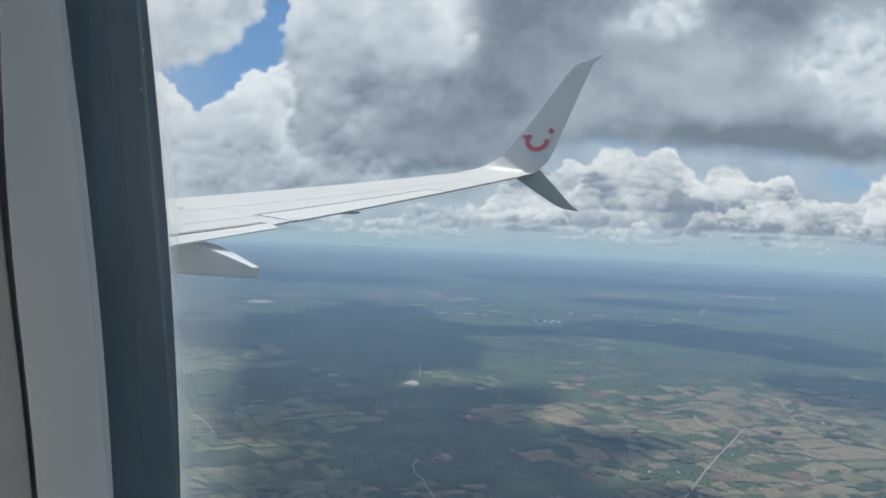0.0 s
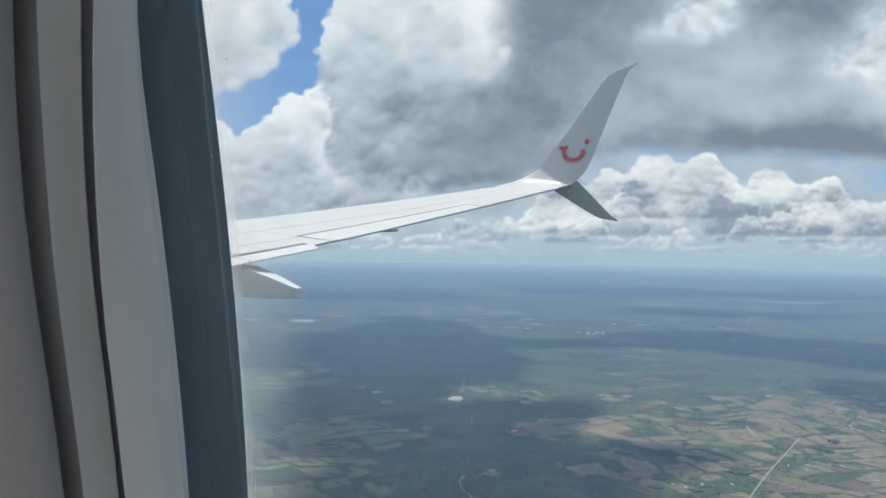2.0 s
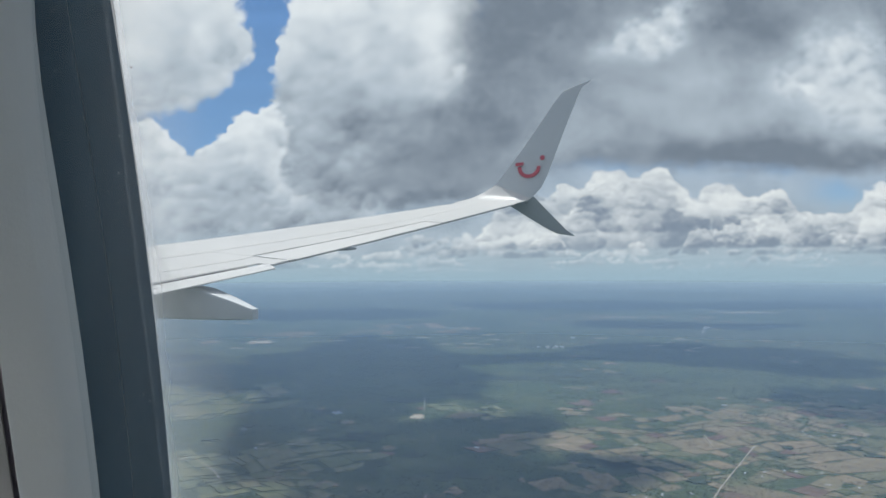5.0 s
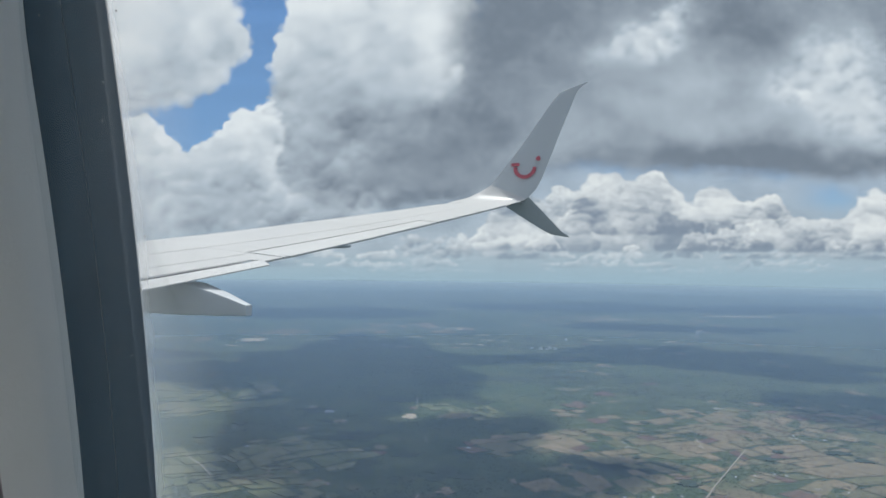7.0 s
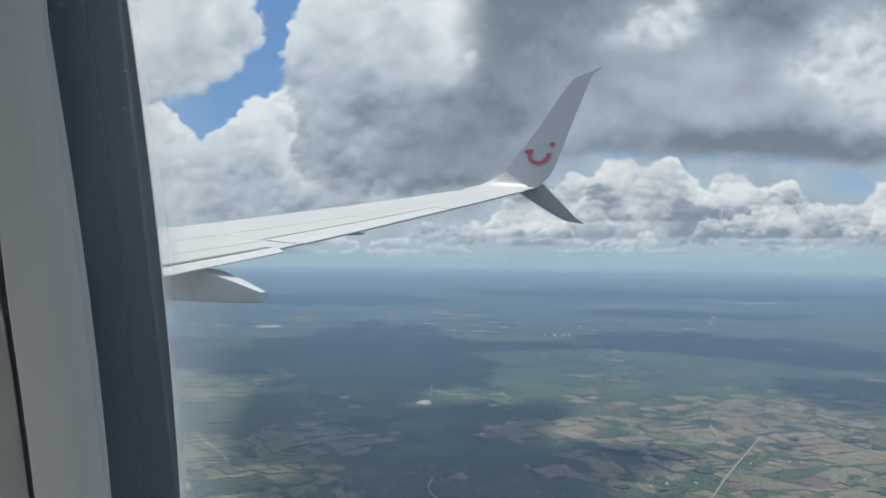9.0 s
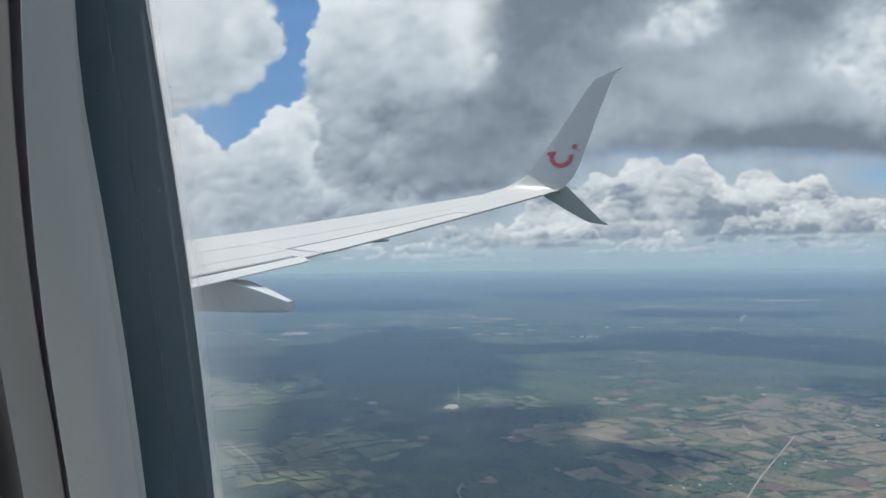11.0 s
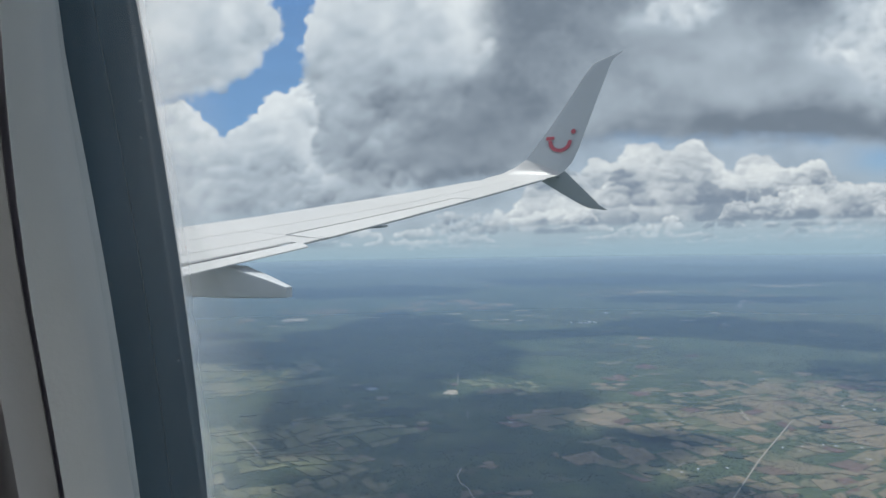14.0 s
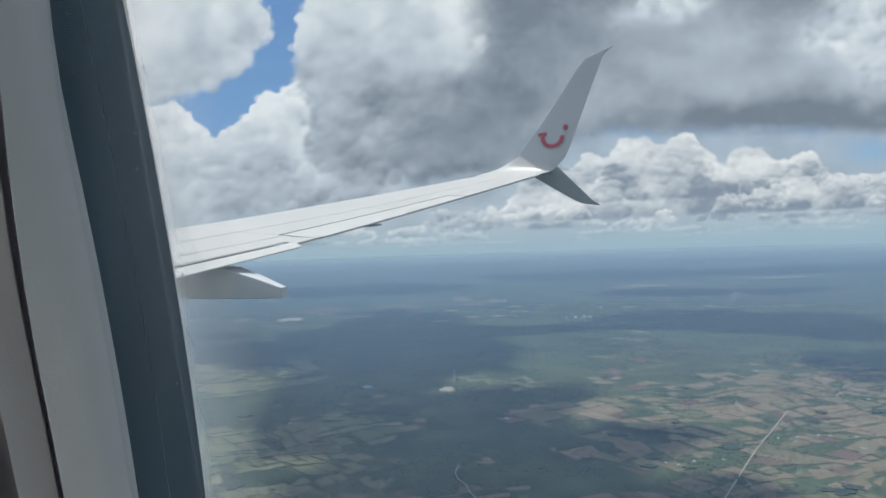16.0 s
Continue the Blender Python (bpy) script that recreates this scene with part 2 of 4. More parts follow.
def edge_halo_material():
    """The pale glow beside the seal, painted as a band that fades inward."""
    n = Nodes("painted edge halo")
    at = n.where()
    xyz = n.add("SeparateXYZ", Vector=at).outputs
    inset = n.math("MULTIPLY", n.math("ADD", n.math("SUBTRACT", xyz[0], n.math("MULTIPLY", n.math("SUBTRACT", xyz[2], EYE), 0.0857)), 0.2104), 26.0, clamp=True)
    f = n.math("MULTIPLY", n.ramp(inset, [(0.0, 0.58), (0.05, 0.38), (0.19, 0.22), (0.5, 0.11), (1.0, 0.0)]), n.math("ADD", 0.6, n.math("MULTIPLY", n.noise(at, 60.0, 4), 0.8)))
    mixer = n.add("MixShader", Fac=f)
    n.link(n.add("BsdfTransparent").outputs[0], mixer.inputs[1])
    # The glow's tint is painted cool low down and warm higher up.
    high = n.math("ADD", n.math("MULTIPLY", n.math("SUBTRACT", xyz[2], EYE), 9.0), 0.55, clamp=True)
    n.link(n.add("BsdfTranslucent", Color=n.mix(high, (0.90, 0.96, 1.0), (1.0, 0.93, 0.89))).outputs[0], mixer.inputs[2])
    n.link(mixer.outputs[0], n.out.inputs[0])
    return n.mat


M_HEDGE = bush_material()
M_SMOKE = smoke_material()
M_EDGE_HALO = edge_halo_material()


def haze_sheet_material():
    """Blue distance haze painted on a flat sheet, more opaque and paler farther out."""
    n = Nodes("blue haze")
    at = n.where()
    ln = n.add("VectorMath", operation="LENGTH")
    n.link(at, ln.inputs[0])
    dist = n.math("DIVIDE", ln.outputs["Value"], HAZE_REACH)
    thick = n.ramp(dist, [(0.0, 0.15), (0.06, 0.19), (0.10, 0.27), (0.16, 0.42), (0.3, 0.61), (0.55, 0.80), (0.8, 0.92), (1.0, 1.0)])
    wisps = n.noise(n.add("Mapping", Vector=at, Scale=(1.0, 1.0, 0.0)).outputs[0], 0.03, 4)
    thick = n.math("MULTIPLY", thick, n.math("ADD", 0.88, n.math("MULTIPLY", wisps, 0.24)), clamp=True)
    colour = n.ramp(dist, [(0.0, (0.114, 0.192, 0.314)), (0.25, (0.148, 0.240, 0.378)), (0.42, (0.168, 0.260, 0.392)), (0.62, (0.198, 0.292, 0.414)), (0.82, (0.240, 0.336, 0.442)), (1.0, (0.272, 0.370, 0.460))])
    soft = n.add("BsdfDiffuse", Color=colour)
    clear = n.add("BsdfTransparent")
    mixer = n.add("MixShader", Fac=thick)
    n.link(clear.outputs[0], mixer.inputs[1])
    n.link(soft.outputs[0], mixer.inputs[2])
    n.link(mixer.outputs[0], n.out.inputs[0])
    return n.mat


HAZE_REACH, HAZE_DROP = 301.0, 8.0  # the painted haze sheet ends where the land meets the sky
M_HAZE_SHEET = haze_sheet_material()


def sky_material():
    n = Nodes("cloudy sky")
    c = n.add("Attribute", attribute_name="sky").outputs["Color"]
    e = n.add("Emission", Color=c, Strength=1.0)
    n.link(e.outputs[0], n.out.inputs[0])
    return n.mat


def cloud_material():
    """Cloud that lets part of the sunlight through, most of it where it is thin."""
    n = Nodes("cloud")
    at = n.where()
    f = n.noise(at, 0.012, 7, 0.65)
    soft = n.add("BsdfDiffuse", Color=n.mix(f, (0.85, 0.86, 0.88), (0.95, 0.95, 0.95)))
    clear = n.add("BsdfTransparent")
    mixer = n.add("MixShader", Fac=n.ramp(f, [(0.26, 0.74), (0.46, 0.95)]))
    n.link(clear.outputs[0], mixer.inputs[1])
    n.link(soft.outputs[0], mixer.inputs[2])
    n.link(mixer.outputs[0], n.out.inputs[0])
    return n.mat


M_SKY = sky_material()
M_CLOUD = cloud_material()

# ---- distance: directions as thousandths to the right of, and above, the window's bearing ----
BEARING, LEVEL = radians(21.0), radians(-0.55)
AHEAD = Vector((-math.sin(BEARING), math.cos(BEARING), 0))
ASIDE = Vector((math.cos(BEARING), math.sin(BEARING), 0))


def land(e, s):
    """The place on the land e thousandths aside and s thousandths below level."""
    a = e * math.cos(LEVEL) - s * math.sin(LEVEL)
    d = s * math.cos(LEVEL) + e * math.sin(LEVEL)
    way = AHEAD + ASIDE * (a / 1000)
    p = way * (EYE * 1000 / d)
    return Vector((p.x, p.y, 0))


# ---- sky backdrop ----
def lattice(ix, iy, seed):
    h = (ix.astype(np.int64) * 374761393 + iy.astype(np.int64) * 668265263 + seed * 974711) & 0x7FFFFFFF
    h = (h ^ (h >> 13)) * 1274126177 & 0x7FFFFFFF
    return ((h ^ (h >> 16)) & 0xFFFF) / 65535.0


def value_noise(x, y, seed):
    ix, iy = np.floor(x), np.floor(y)
    fx, fy = x - ix, y - iy
    fx, fy = fx * fx * fx * (fx * (fx * 6 - 15) + 10), fy * fy * fy * (fy * (fy * 6 - 15) + 10)
    a, b = lattice(ix, iy, seed), lattice(ix + 1, iy, seed)
    c, d = lattice(ix, iy + 1, seed), lattice(ix + 1, iy + 1, seed)
    return (a + (b - a) * fx) * (1 - fy) + (c + (d - c) * fx) * fy


def fbm(x, y, seed, octaves=6, gain=0.5, billow=False):
    total, amp, norm = 0.0, 1.0, 0.0
    for o in range(octaves):
        v = value_noise(x, y, seed + o * 17)
        if billow:
            v = 1 - np.abs(2 * v - 1)
        total, norm = total + amp * v, norm + amp
        amp *= gain
        x, y = x * 1.93 + y * 0.31 + 5.2, y * 1.93 - x * 0.31 + 1.3
    return total / norm


def ease(a, b, v):
    t = np.clip((v - a) / (b - a), 0, 1)
    return t * t * (3 - 2 * t)


def puff(e, n, spots):
    total = 0.0
    for ce, cn, re, rn, amp in spots:
        total = total + amp * np.exp(-(((e - ce) / re) ** 2 + ((n - cn) / rn) ** 2))
    return total


def cells(x, y, seed):
    """Rounded heaps: half-spheres round scattered points, as cauliflower clouds have."""
    ix, iy = np.floor(x), np.floor(y)
    best = np.full(x.shape, 9.0)
    for dx in (-1, 0, 1):
        for dy in (-1, 0, 1):
            px = ix + dx + 0.15 + 0.7 * lattice(ix + dx, iy + dy, seed)
            py = iy + dy + 0.15 + 0.7 * lattice(ix + dx, iy + dy, seed + 5)
            best = np.minimum(best, (px - x) ** 2 + (py - y) ** 2)
    return np.sqrt(np.maximum(0.0, 1 - best / 1.1))


def heaps(x, y, seed, octaves=5, gain=0.52):
    total, amp, norm = 0.0, 1.0, 0.0
    for o in range(octaves):
        total, norm = total + amp * cells(x, y, seed + 31 * o), norm + amp
        amp *= gain
        x, y = x * 1.9 + y * 0.5 + 3.1, y * 1.9 - x * 0.5 + 7.7
    return total / norm


def smooth_union(e, n, spots, sharp=7.0):
    """Closeness to a heap of round spots (centre, half width, half height): 1 in their middle, 0 on their rim."""
    total = np.zeros(e.shape)
    e_axis, n_axis = e[e.shape[0] // 2], n[:, n.shape[1] // 2]
    for ce, cn, re, rn in spots:
        i0, i1 = np.searchsorted(e_axis, (ce - 2.2 * re - 40, ce + 2.2 * re + 40))
        j0, j1 = np.searchsorted(n_axis, (cn - 2.2 * rn - 40, cn + 2.2 * rn + 40))
        w = np.s_[j0:j1, i0:i1]
        total[w] += np.exp(sharp * (1 - np.sqrt(((e[w] - ce) / re) ** 2 + ((n[w] - cn) / rn) ** 2)))
    return np.log(total + 1e-4) / sharp


def clear_air(e, n):
    """Blue overhead, paling to whitish haze over the horizon."""
    air = np.stack([np.interp(n, [-40, -26, 5, 60, 140, 420], c) for c in zip(lin(150, 176, 194), lin(158, 184, 200), lin(174, 195, 205), lin(166, 192, 212), lin(128, 167, 210), lin(100, 142, 198))], -1)
    return air * (1 + 0.16 * (fbm(e / 150, n / 18, 45, 5) - 0.5))[..., None]


# centre, half width and half height of the rounded masses of each cloud
CLOUD_ASIDE = [(-400, 372, 112, 98), (-342, 330, 70, 66), (-322, 360, 48, 60), (-284, 312, 28, 32), (-365, 268, 78, 40), (-450, 290, 90, 90), (-350, 430, 70, 50), (-480, 240, 60, 40)]
CLOUD_HEAPS = [(-392, 148, 48, 52), (-446, 135, 58, 54), (-340, 108, 46, 44), (-303, 124, 38, 42), (-274, 134, 34, 44), (-243, 150, 34, 46), (-206, 168, 32, 48), (-300, 84, 170, 44), (-200, 98, 110, 60),
               (-170, 120, 60, 60), (-480, 90, 120, 50)]
CLOUD_TOWER = [(-160, 330, 46, 62), (-112, 350, 68, 76), (-186, 284, 32, 34), (-168, 244, 48, 56), (-66, 300, 90, 96), (0, 335, 62, 84), (-129, 202, 78, 66), (-35, 190, 112, 90), (-150, 140, 66, 52), (0, 135, 130, 58),
               (-100, 420, 120, 60), (-204, 300, 22, 22), (20, 260, 70, 90)]
DECK_LIGHT = [(312, 314, 34, 22, 0.46), (346, 344, 20, 34, 0.50), (276, 292, 34, 17, 0.32), (236, 276, 34, 14, 0.2), (505, 226, 40, 24, 0.60), (478, 256, 36, 22, 0.36), (545, 252, 40, 30, 0.24), (590, 300, 60, 50, 0.34), (520, 300, 44, 30, 0.20), (575, 196, 40, 30, 0.20),
              (640, 220, 60, 60, 0.30), (280, 212, 60, 20, 0.12), (170, 165, 60, 24, 0.12), (420, 190, 70, 16, 0.10), (380, 264, 50, 20, 0.10)]
DECK_SHADE = [(90, 320, 50, 90, 0.10), (70, 190, 60, 50, 0.06), (425, 350, 60, 40, 0.12), (190, 372, 60, 40, 0.08), (440, 146, 250, 17, 0.16), (620, 150, 130, 20, 0.10)]
LOW_GAPS = [(308, 138, 56, 15, 1.0), (572, 98, 44, 22, 1.0), (470, 128, 40, 10, 0.6)]
# rows of cumulus towards the horizon: height of the base, of the tops, size of a puff, from and to where, how many, seed, distance
BANKS = [(-14, -2, 5, -700, 900, 420, 9, 0.62), (-6, 12, 9, -700, 900, 520, 7, 0.42), (6, 36, 14, -640, 900, 560, 5, 0.24), (28, 104, 19, 90, 260, 460, 4, 0.10), (16, 60, 21, 60, 900, 460, 14, 0.12),
         (40, 122, 20, 190, 500, 1100, 2, 0.02), (30, 120, 32, 600, 960, 420, 3, 0.02), (22, 92, 18, 420, 700, 560, 21, 0.03), (18, 62, 15, 160, 900, 900, 16, 0.04)]


def sky_colours(e, n, step):
    """Display-linear colours of the cloudy sky in the directions e, n."""
    drift = (fbm(e / 120, n / 100, 11, 3) - 0.5) * 2, (fbm(e / 120, n / 100, 12, 3) - 0.5) * 2
    curls = (fbm(e / 30, n / 26, 15, 5, 0.55) - 0.5) * 2, (fbm(e / 30, n / 26, 16, 5, 0.55) - 0.5) * 2
    we, wn = e + 22 * drift[0] + 12 * curls[0], n + 18 * drift[1] + 10 * curls[1]
    fray = (fbm(e / 14, n / 12, 17, 6, 0.60) - 0.5) * 2
    soft = (fbm(e / 36, n / 30, 19, 4, 0.5) - 0.5) * 2
    grain = (fbm(e / 7, n / 6, 21, 4, 0.62) - 0.5) * 2
    broad = (fbm(e / 95, n / 66, 33, 5, 0.5) - 0.5) * 2
    heap = heaps(e / 56 + 0.25 * curls[0], n / 46 + 0.25 * curls[1], 51, 4, 0.5)
    out = clear_air(e, n)
    white, pale, grey = (np.array(lin(*c)) for c in ((238, 240, 242), (189, 198, 208), (123, 133, 146)))
    e_axis, n_axis = e[e.shape[0] // 2], n[:, n.shape[1] // 2]
    rng = random.Random(23)

    def tint(tone, hi, lo, mid):
        t = np.clip(tone, 0, 1)[..., None]
        return np.where(t < 0.5, lo + (mid - lo) * 2 * t, mid + (hi - mid) * (2 * t - 1))

    def lay(tone, cover, hi=white, lo=grey, mid=pale):
        """One cloud over what lies behind it: tone 0 is its shaded grey, 1 full sun."""
        out[:] = out + (tint(tone, hi, lo, mid) - out) * cover[..., None]

    def billow(q, m, r, tone, solid, hi=white, lo=grey, mid=pale, lift=0.30, floor=-99.0, edge=(0.46, 0.98), rough=0.03):
        """One rounded puff, lit from above, with a frayed rim."""
        i0, i1 = np.searchsorted(e_axis, (q - 1.7 * r, q + 1.7 * r))
        j0, j1 = np.searchsorted(n_axis, (m - 1.5 * r - 9, m + 1.5 * r + 9))
        if i1 - i0 < 2 or j1 - j0 < 2:
            return
        w = np.s_[j0:j1, i0:i1]
        x, y = (e[w] - q) / r, (n[w] - m) / (0.84 * r)
        d = np.sqrt(x * x + y * y) + 0.50 * fray[w] + 0.32 * soft[w]
        a = (1 - ease(edge[0], edge[1], d)) * solid * ease(floor - 5, floor + 4, n[w] + 3 * fray[w])
        g = tone + lift * (0.85 * y - 0.30 * x) + 0.11 * fray[w] + 0.18 * soft[w] + rough * grain[w]
        out[w] = out[w] + (tint(g, hi, lo, mid) - out[w]) * a[..., None]

    def strewn(tone, d, count, small, large, solid, least=0.04, lift=0.28, rim=0.14):
        """Puffs over a cloud, small and bright at its rim, the lower ones in front."""
        spots = []
        for _ in range(count):
            q, m = rng.uniform(-600, 700), rng.uniform(40, 425)
            i, j = min(np.searchsorted(e_axis, q), len(e_axis) - 1), min(np.searchsorted(n_axis, m), len(n_axis) - 1)
            if d[j, i] > least:
                spots.append((q, m, float(tone[j, i]), float(min(1.0, d[j, i] / 0.5))))
        for q, m, t, inner in sorted(spots, key=lambda k: -k[1]):
            billow(q, m, small + (large - small) * inner * rng.uniform(0.3, 1.0), t + rng.uniform(-0.07, 0.07) + rim * (1 - inner), solid, lift=lift)

    def mass(spots, ramp, count, small, large, rough=0.5, edge=0.22, fade=None, drop=0.0, patchy=0.24, solid=0.55, least=0.0, lift=0.28):
        d = smooth_union(we, wn, spots) + rough * (heap - 0.62) + 0.16 * fray
        cover = ease(0.0, edge, d) * (1 if fade is None else ease(fade[0], fade[1], n + 12 * broad))
        tone = np.interp(n + 26 * drift[1], *zip(*ramp)) + patchy * broad + 0.16 * soft + 0.16 * (1 - ease(0.0, 0.35, d)) - drop * ease(0.3, 0.9, d)
        tone = np.maximum(tone, least + 0.4 * (tone - least))
        lay(tone, cover)
        strewn(tone, np.where(cover > 0.6, d, -1.0), count, small, large, solid, lift=lift)

    veil = ease(-30, 20, n) * (1 - ease(118, 158, n + 14 * broad)) * np.clip(1 - puff(we, wn, LOW_GAPS), 0, 1)
    lay(0.42 + 0.16 * broad + 0.12 * soft, 0.82 * veil)
    # the bank low on the forward side, paling into haze at its foot
    mass(CLOUD_HEAPS, [(60, 0.38), (90, 0.42), (130, 0.52), (165, 0.70), (200, 0.94)], 3000, 6, 22, 0.62, 0.12, (24, 66), 0.0, 0.16, 0.55, 0.40, 0.36)
    mass(CLOUD_ASIDE, [(200, 0.48), (260, 0.55), (330, 0.76), (420, 0.82)], 2400, 8, 28, 0.5, 0.26, None, 0.0, 0.16, 0.45, 0.46, 0.28)
    mass(CLOUD_TOWER, [(130, 0.15), (190, 0.24), (240, 0.42), (290, 0.70), (350, 0.90)], 2800, 7, 28, 0.46, 0.20, (58, 112), 0.0, 0.24, 0.45, 0.10, 0.32)
    # the grey deck: broad smooth shade, with ragged lit patches
    se, sn = e + 34 * drift[0] + 12 * curls[0], n + 26 * drift[1] + 10 * curls[1]
    edge = np.interp(n, [90, 150, 240, 420], [-110, -40, 22, 44])
    base = np.interp(e, [-60, 60, 130, 235, 330, 560, 800], [104, 100, 116, 136, 128, 118, 128])
    over = ease(-26, 44, e - edge + 16 * drift[0] + 10 * curls[0] + 8 * fray) * ease(-12, 14, n - base + 12 * broad + 7 * fray)
    bright = puff(se, sn, DECK_LIGHT)
    slab = 0.15 + 0.16 * ease(110, 300, se) * (1 - ease(230, 330, sn)) * ease(140, 190, sn) + bright - puff(se, sn, DECK_SHADE)
    slab = slab + 0.13 * broad + 0.06 * drift[0] + 0.08 * soft + 0.05 * fray + 0.03 * grain + ease(0.12, 0.5, bright) * (0.22 * soft + 0.26 * fray + 0.16 * broad)
    lay(slab, over)
    strewn(slab, np.where(over > 0.9, bright + 0.16 * broad - 0.16, -1.0), 3000, 7, 20, 0.45, 0.05, 0.26, 0.0)
    # one torn sunlit scrap in front of the tower
    for _ in range(26):
        f = rng.random()
        billow(-14 + 58 * f + rng.gauss(0, 7), 228 + 42 * f + rng.gauss(0, 8), rng.uniform(8, 18), 0.52 + 0.28 * f, 0.26)
    # heaped cumulus, puff by puff, row before row
    haze = np.array(lin(168, 190, 204))
    far = np.array(lin(178, 194, 206))
    shade = (fbm(e / 70, n / 34, 63, 5, 0.55) - 0.5) * 2
    bright, dull = np.array(lin(240, 240, 239)), np.array(lin(136, 148, 164))
    for bottom, top, r, start, end, count, seed, away in BANKS:
        tall = lambda q: (top - bottom) * ((0.30 if away > 0.05 else 0.56) + (0.85 if away > 0.05 else 0.52) * float(ease(0.32, 0.66, fbm(np.array([q / (r * 4.2)]), np.array([seed * 1.0]), seed * 5, 4)[0]))) * float(ease(start - 40, start + 40, np.array(q))) * float(1 - ease(end - 40, end + 40, np.array(q)))
        spots = []
        for _ in range(count * 2):
            q = rng.uniform(max(start - 40, -740), min(end + 40, 740))
            h, u = tall(q), rng.random() ** 0.8
            if r < 18:
                h *= float(ease(0.36, 0.56, fbm(np.array([q / 90 + 0.5]), np.array([seed * 3.3]), seed, 3)[0]))
            if h > 2 and len(spots) < count:
                spots.append((q, u, h))
        hi, lo = bright + (far - bright) * away, dull + (far - dull) * away
        for q, u, h in sorted(spots, key=lambda k: -k[1] * k[2]):
            j, i = min(np.searchsorted(n_axis, bottom + u * h), len(n_axis) - 1), min(np.searchsorted(e_axis, q), len(e_axis) - 1)
            billow(q, bottom + u * h * 0.9, r * rng.uniform(0.55, 1.1) * (1 - 0.4 * u) * (0.5 + 0.5 * min(1, h / (top - bottom))), 0.10 + 0.56 * u ** 1.2 + 0.85 * float(shade[j, i]) + rng.uniform(-0.16, 0.22), 0.8, hi, lo, (hi + lo) / 2 + 0.06, 0.36, bottom, (0.52, 0.98), 0.12)
    f = 1 - ease(-36, 34, n)
    return out + (haze - out) * (0.55 * f)[..., None]


def sky_backdrop():
    cols, rows, r = 1500, 490, 4700.0
    az = np.linspace(-0.72, 0.72, cols)
    el = np.linspace(-0.06, 0.43, rows)
    E_, N_ = np.meshgrid(az, el)
    bear = np.arctan(E_)
    x = r * (np.cos(bear) * AHEAD.x + np.sin(bear) * ASIDE.x)
    y = r * (np.cos(bear) * AHEAD.y + np.sin(bear) * ASIDE.y)
    z = EYE + r * np.cos(bear) * N_
    a, s = E_ * 1000, -N_ * 1000
    e = a * math.cos(LEVEL) + s * math.sin(LEVEL)
    n = -(s * math.cos(LEVEL) - a * math.sin(LEVEL))
    colour = sky_colours(e, n, (1440 / cols, 490 / rows))
    me = bpy.data.meshes.new("sky_backdrop")
    idx = np.arange(cols * rows).reshape(rows, cols)
    quads = np.stack([idx[:-1, :-1], idx[:-1, 1:], idx[1:, 1:], idx[1:, :-1]], -1).reshape(-1, 4)
    me.from_pydata(np.stack([x, y, z], -1).reshape(-1, 3), [], quads.tolist())
    layer = me.color_attributes.new("sky", "FLOAT_COLOR", "POINT")
    rgba = np.ones((rows * cols, 4), np.float32)
    rgba[:, :3] = np.clip(colour, 0, 1).reshape(-1, 3)
    layer.data.foreach_set("color", rgba.ravel())
    me.materials.append(M_SKY)
    return tagged(new("backdrop", me), "bright cumulus and grey cloud deck with blue gaps", "sky", kind="structure")


sky_backdrop()

# ---- land ----
def ground_sheet(name, radius, z, material, label, category):
    bm = bmesh.new()
    rings = [radius * k for k in (0, 0.015, 0.036, 0.072, 0.12, 0.19, 0.29, 0.43, 0.63, 0.84, 1)]
    last = None
    for r in rings:
        ring = [bm.verts.new((r * math.cos(2 * math.pi * i / 96), r * math.sin(2 * math.pi * i / 96), 0)) for i in range(96)] if r else [bm.verts.new((0, 0, 0))]
        if last:
            for i in range(96):
                j = (i + 1) % 96
                if len(last) == 1:
                    bm.faces.new((last[0], ring[i], ring[j]))
                else:
                    bm.faces.new((last[i], ring[i], ring[j], last[j]))
        last = ring
    return thing(name, bm, material, label, category, kind="structure", at=pose(0, 0, z))


ground_sheet("ground", 4150, 0, M_LAND, "flat green bushland with woods and scrub", "land")
# Flat sheet whose painted haze stands in for the misty air below.
ground_sheet("haze", HAZE_REACH, EYE - HAZE_DROP, M_HAZE_SHEET, "flat sheet painted as blue distance haze over the land", "haze")


def patch(bm, corners, z0, z1):
    """A slab over a polygon on the land."""
    lo = [bm.verts.new((c.x, c.y, z0)) for c in corners]
    hi = [bm.verts.new((c.x, c.y, z1)) for c in corners]
    bm.faces.new(hi)
    for i in range(len(lo)):
        j = (i + 1) % len(lo)
        bm.faces.new((lo[i], lo[j], hi[j], hi[i]))


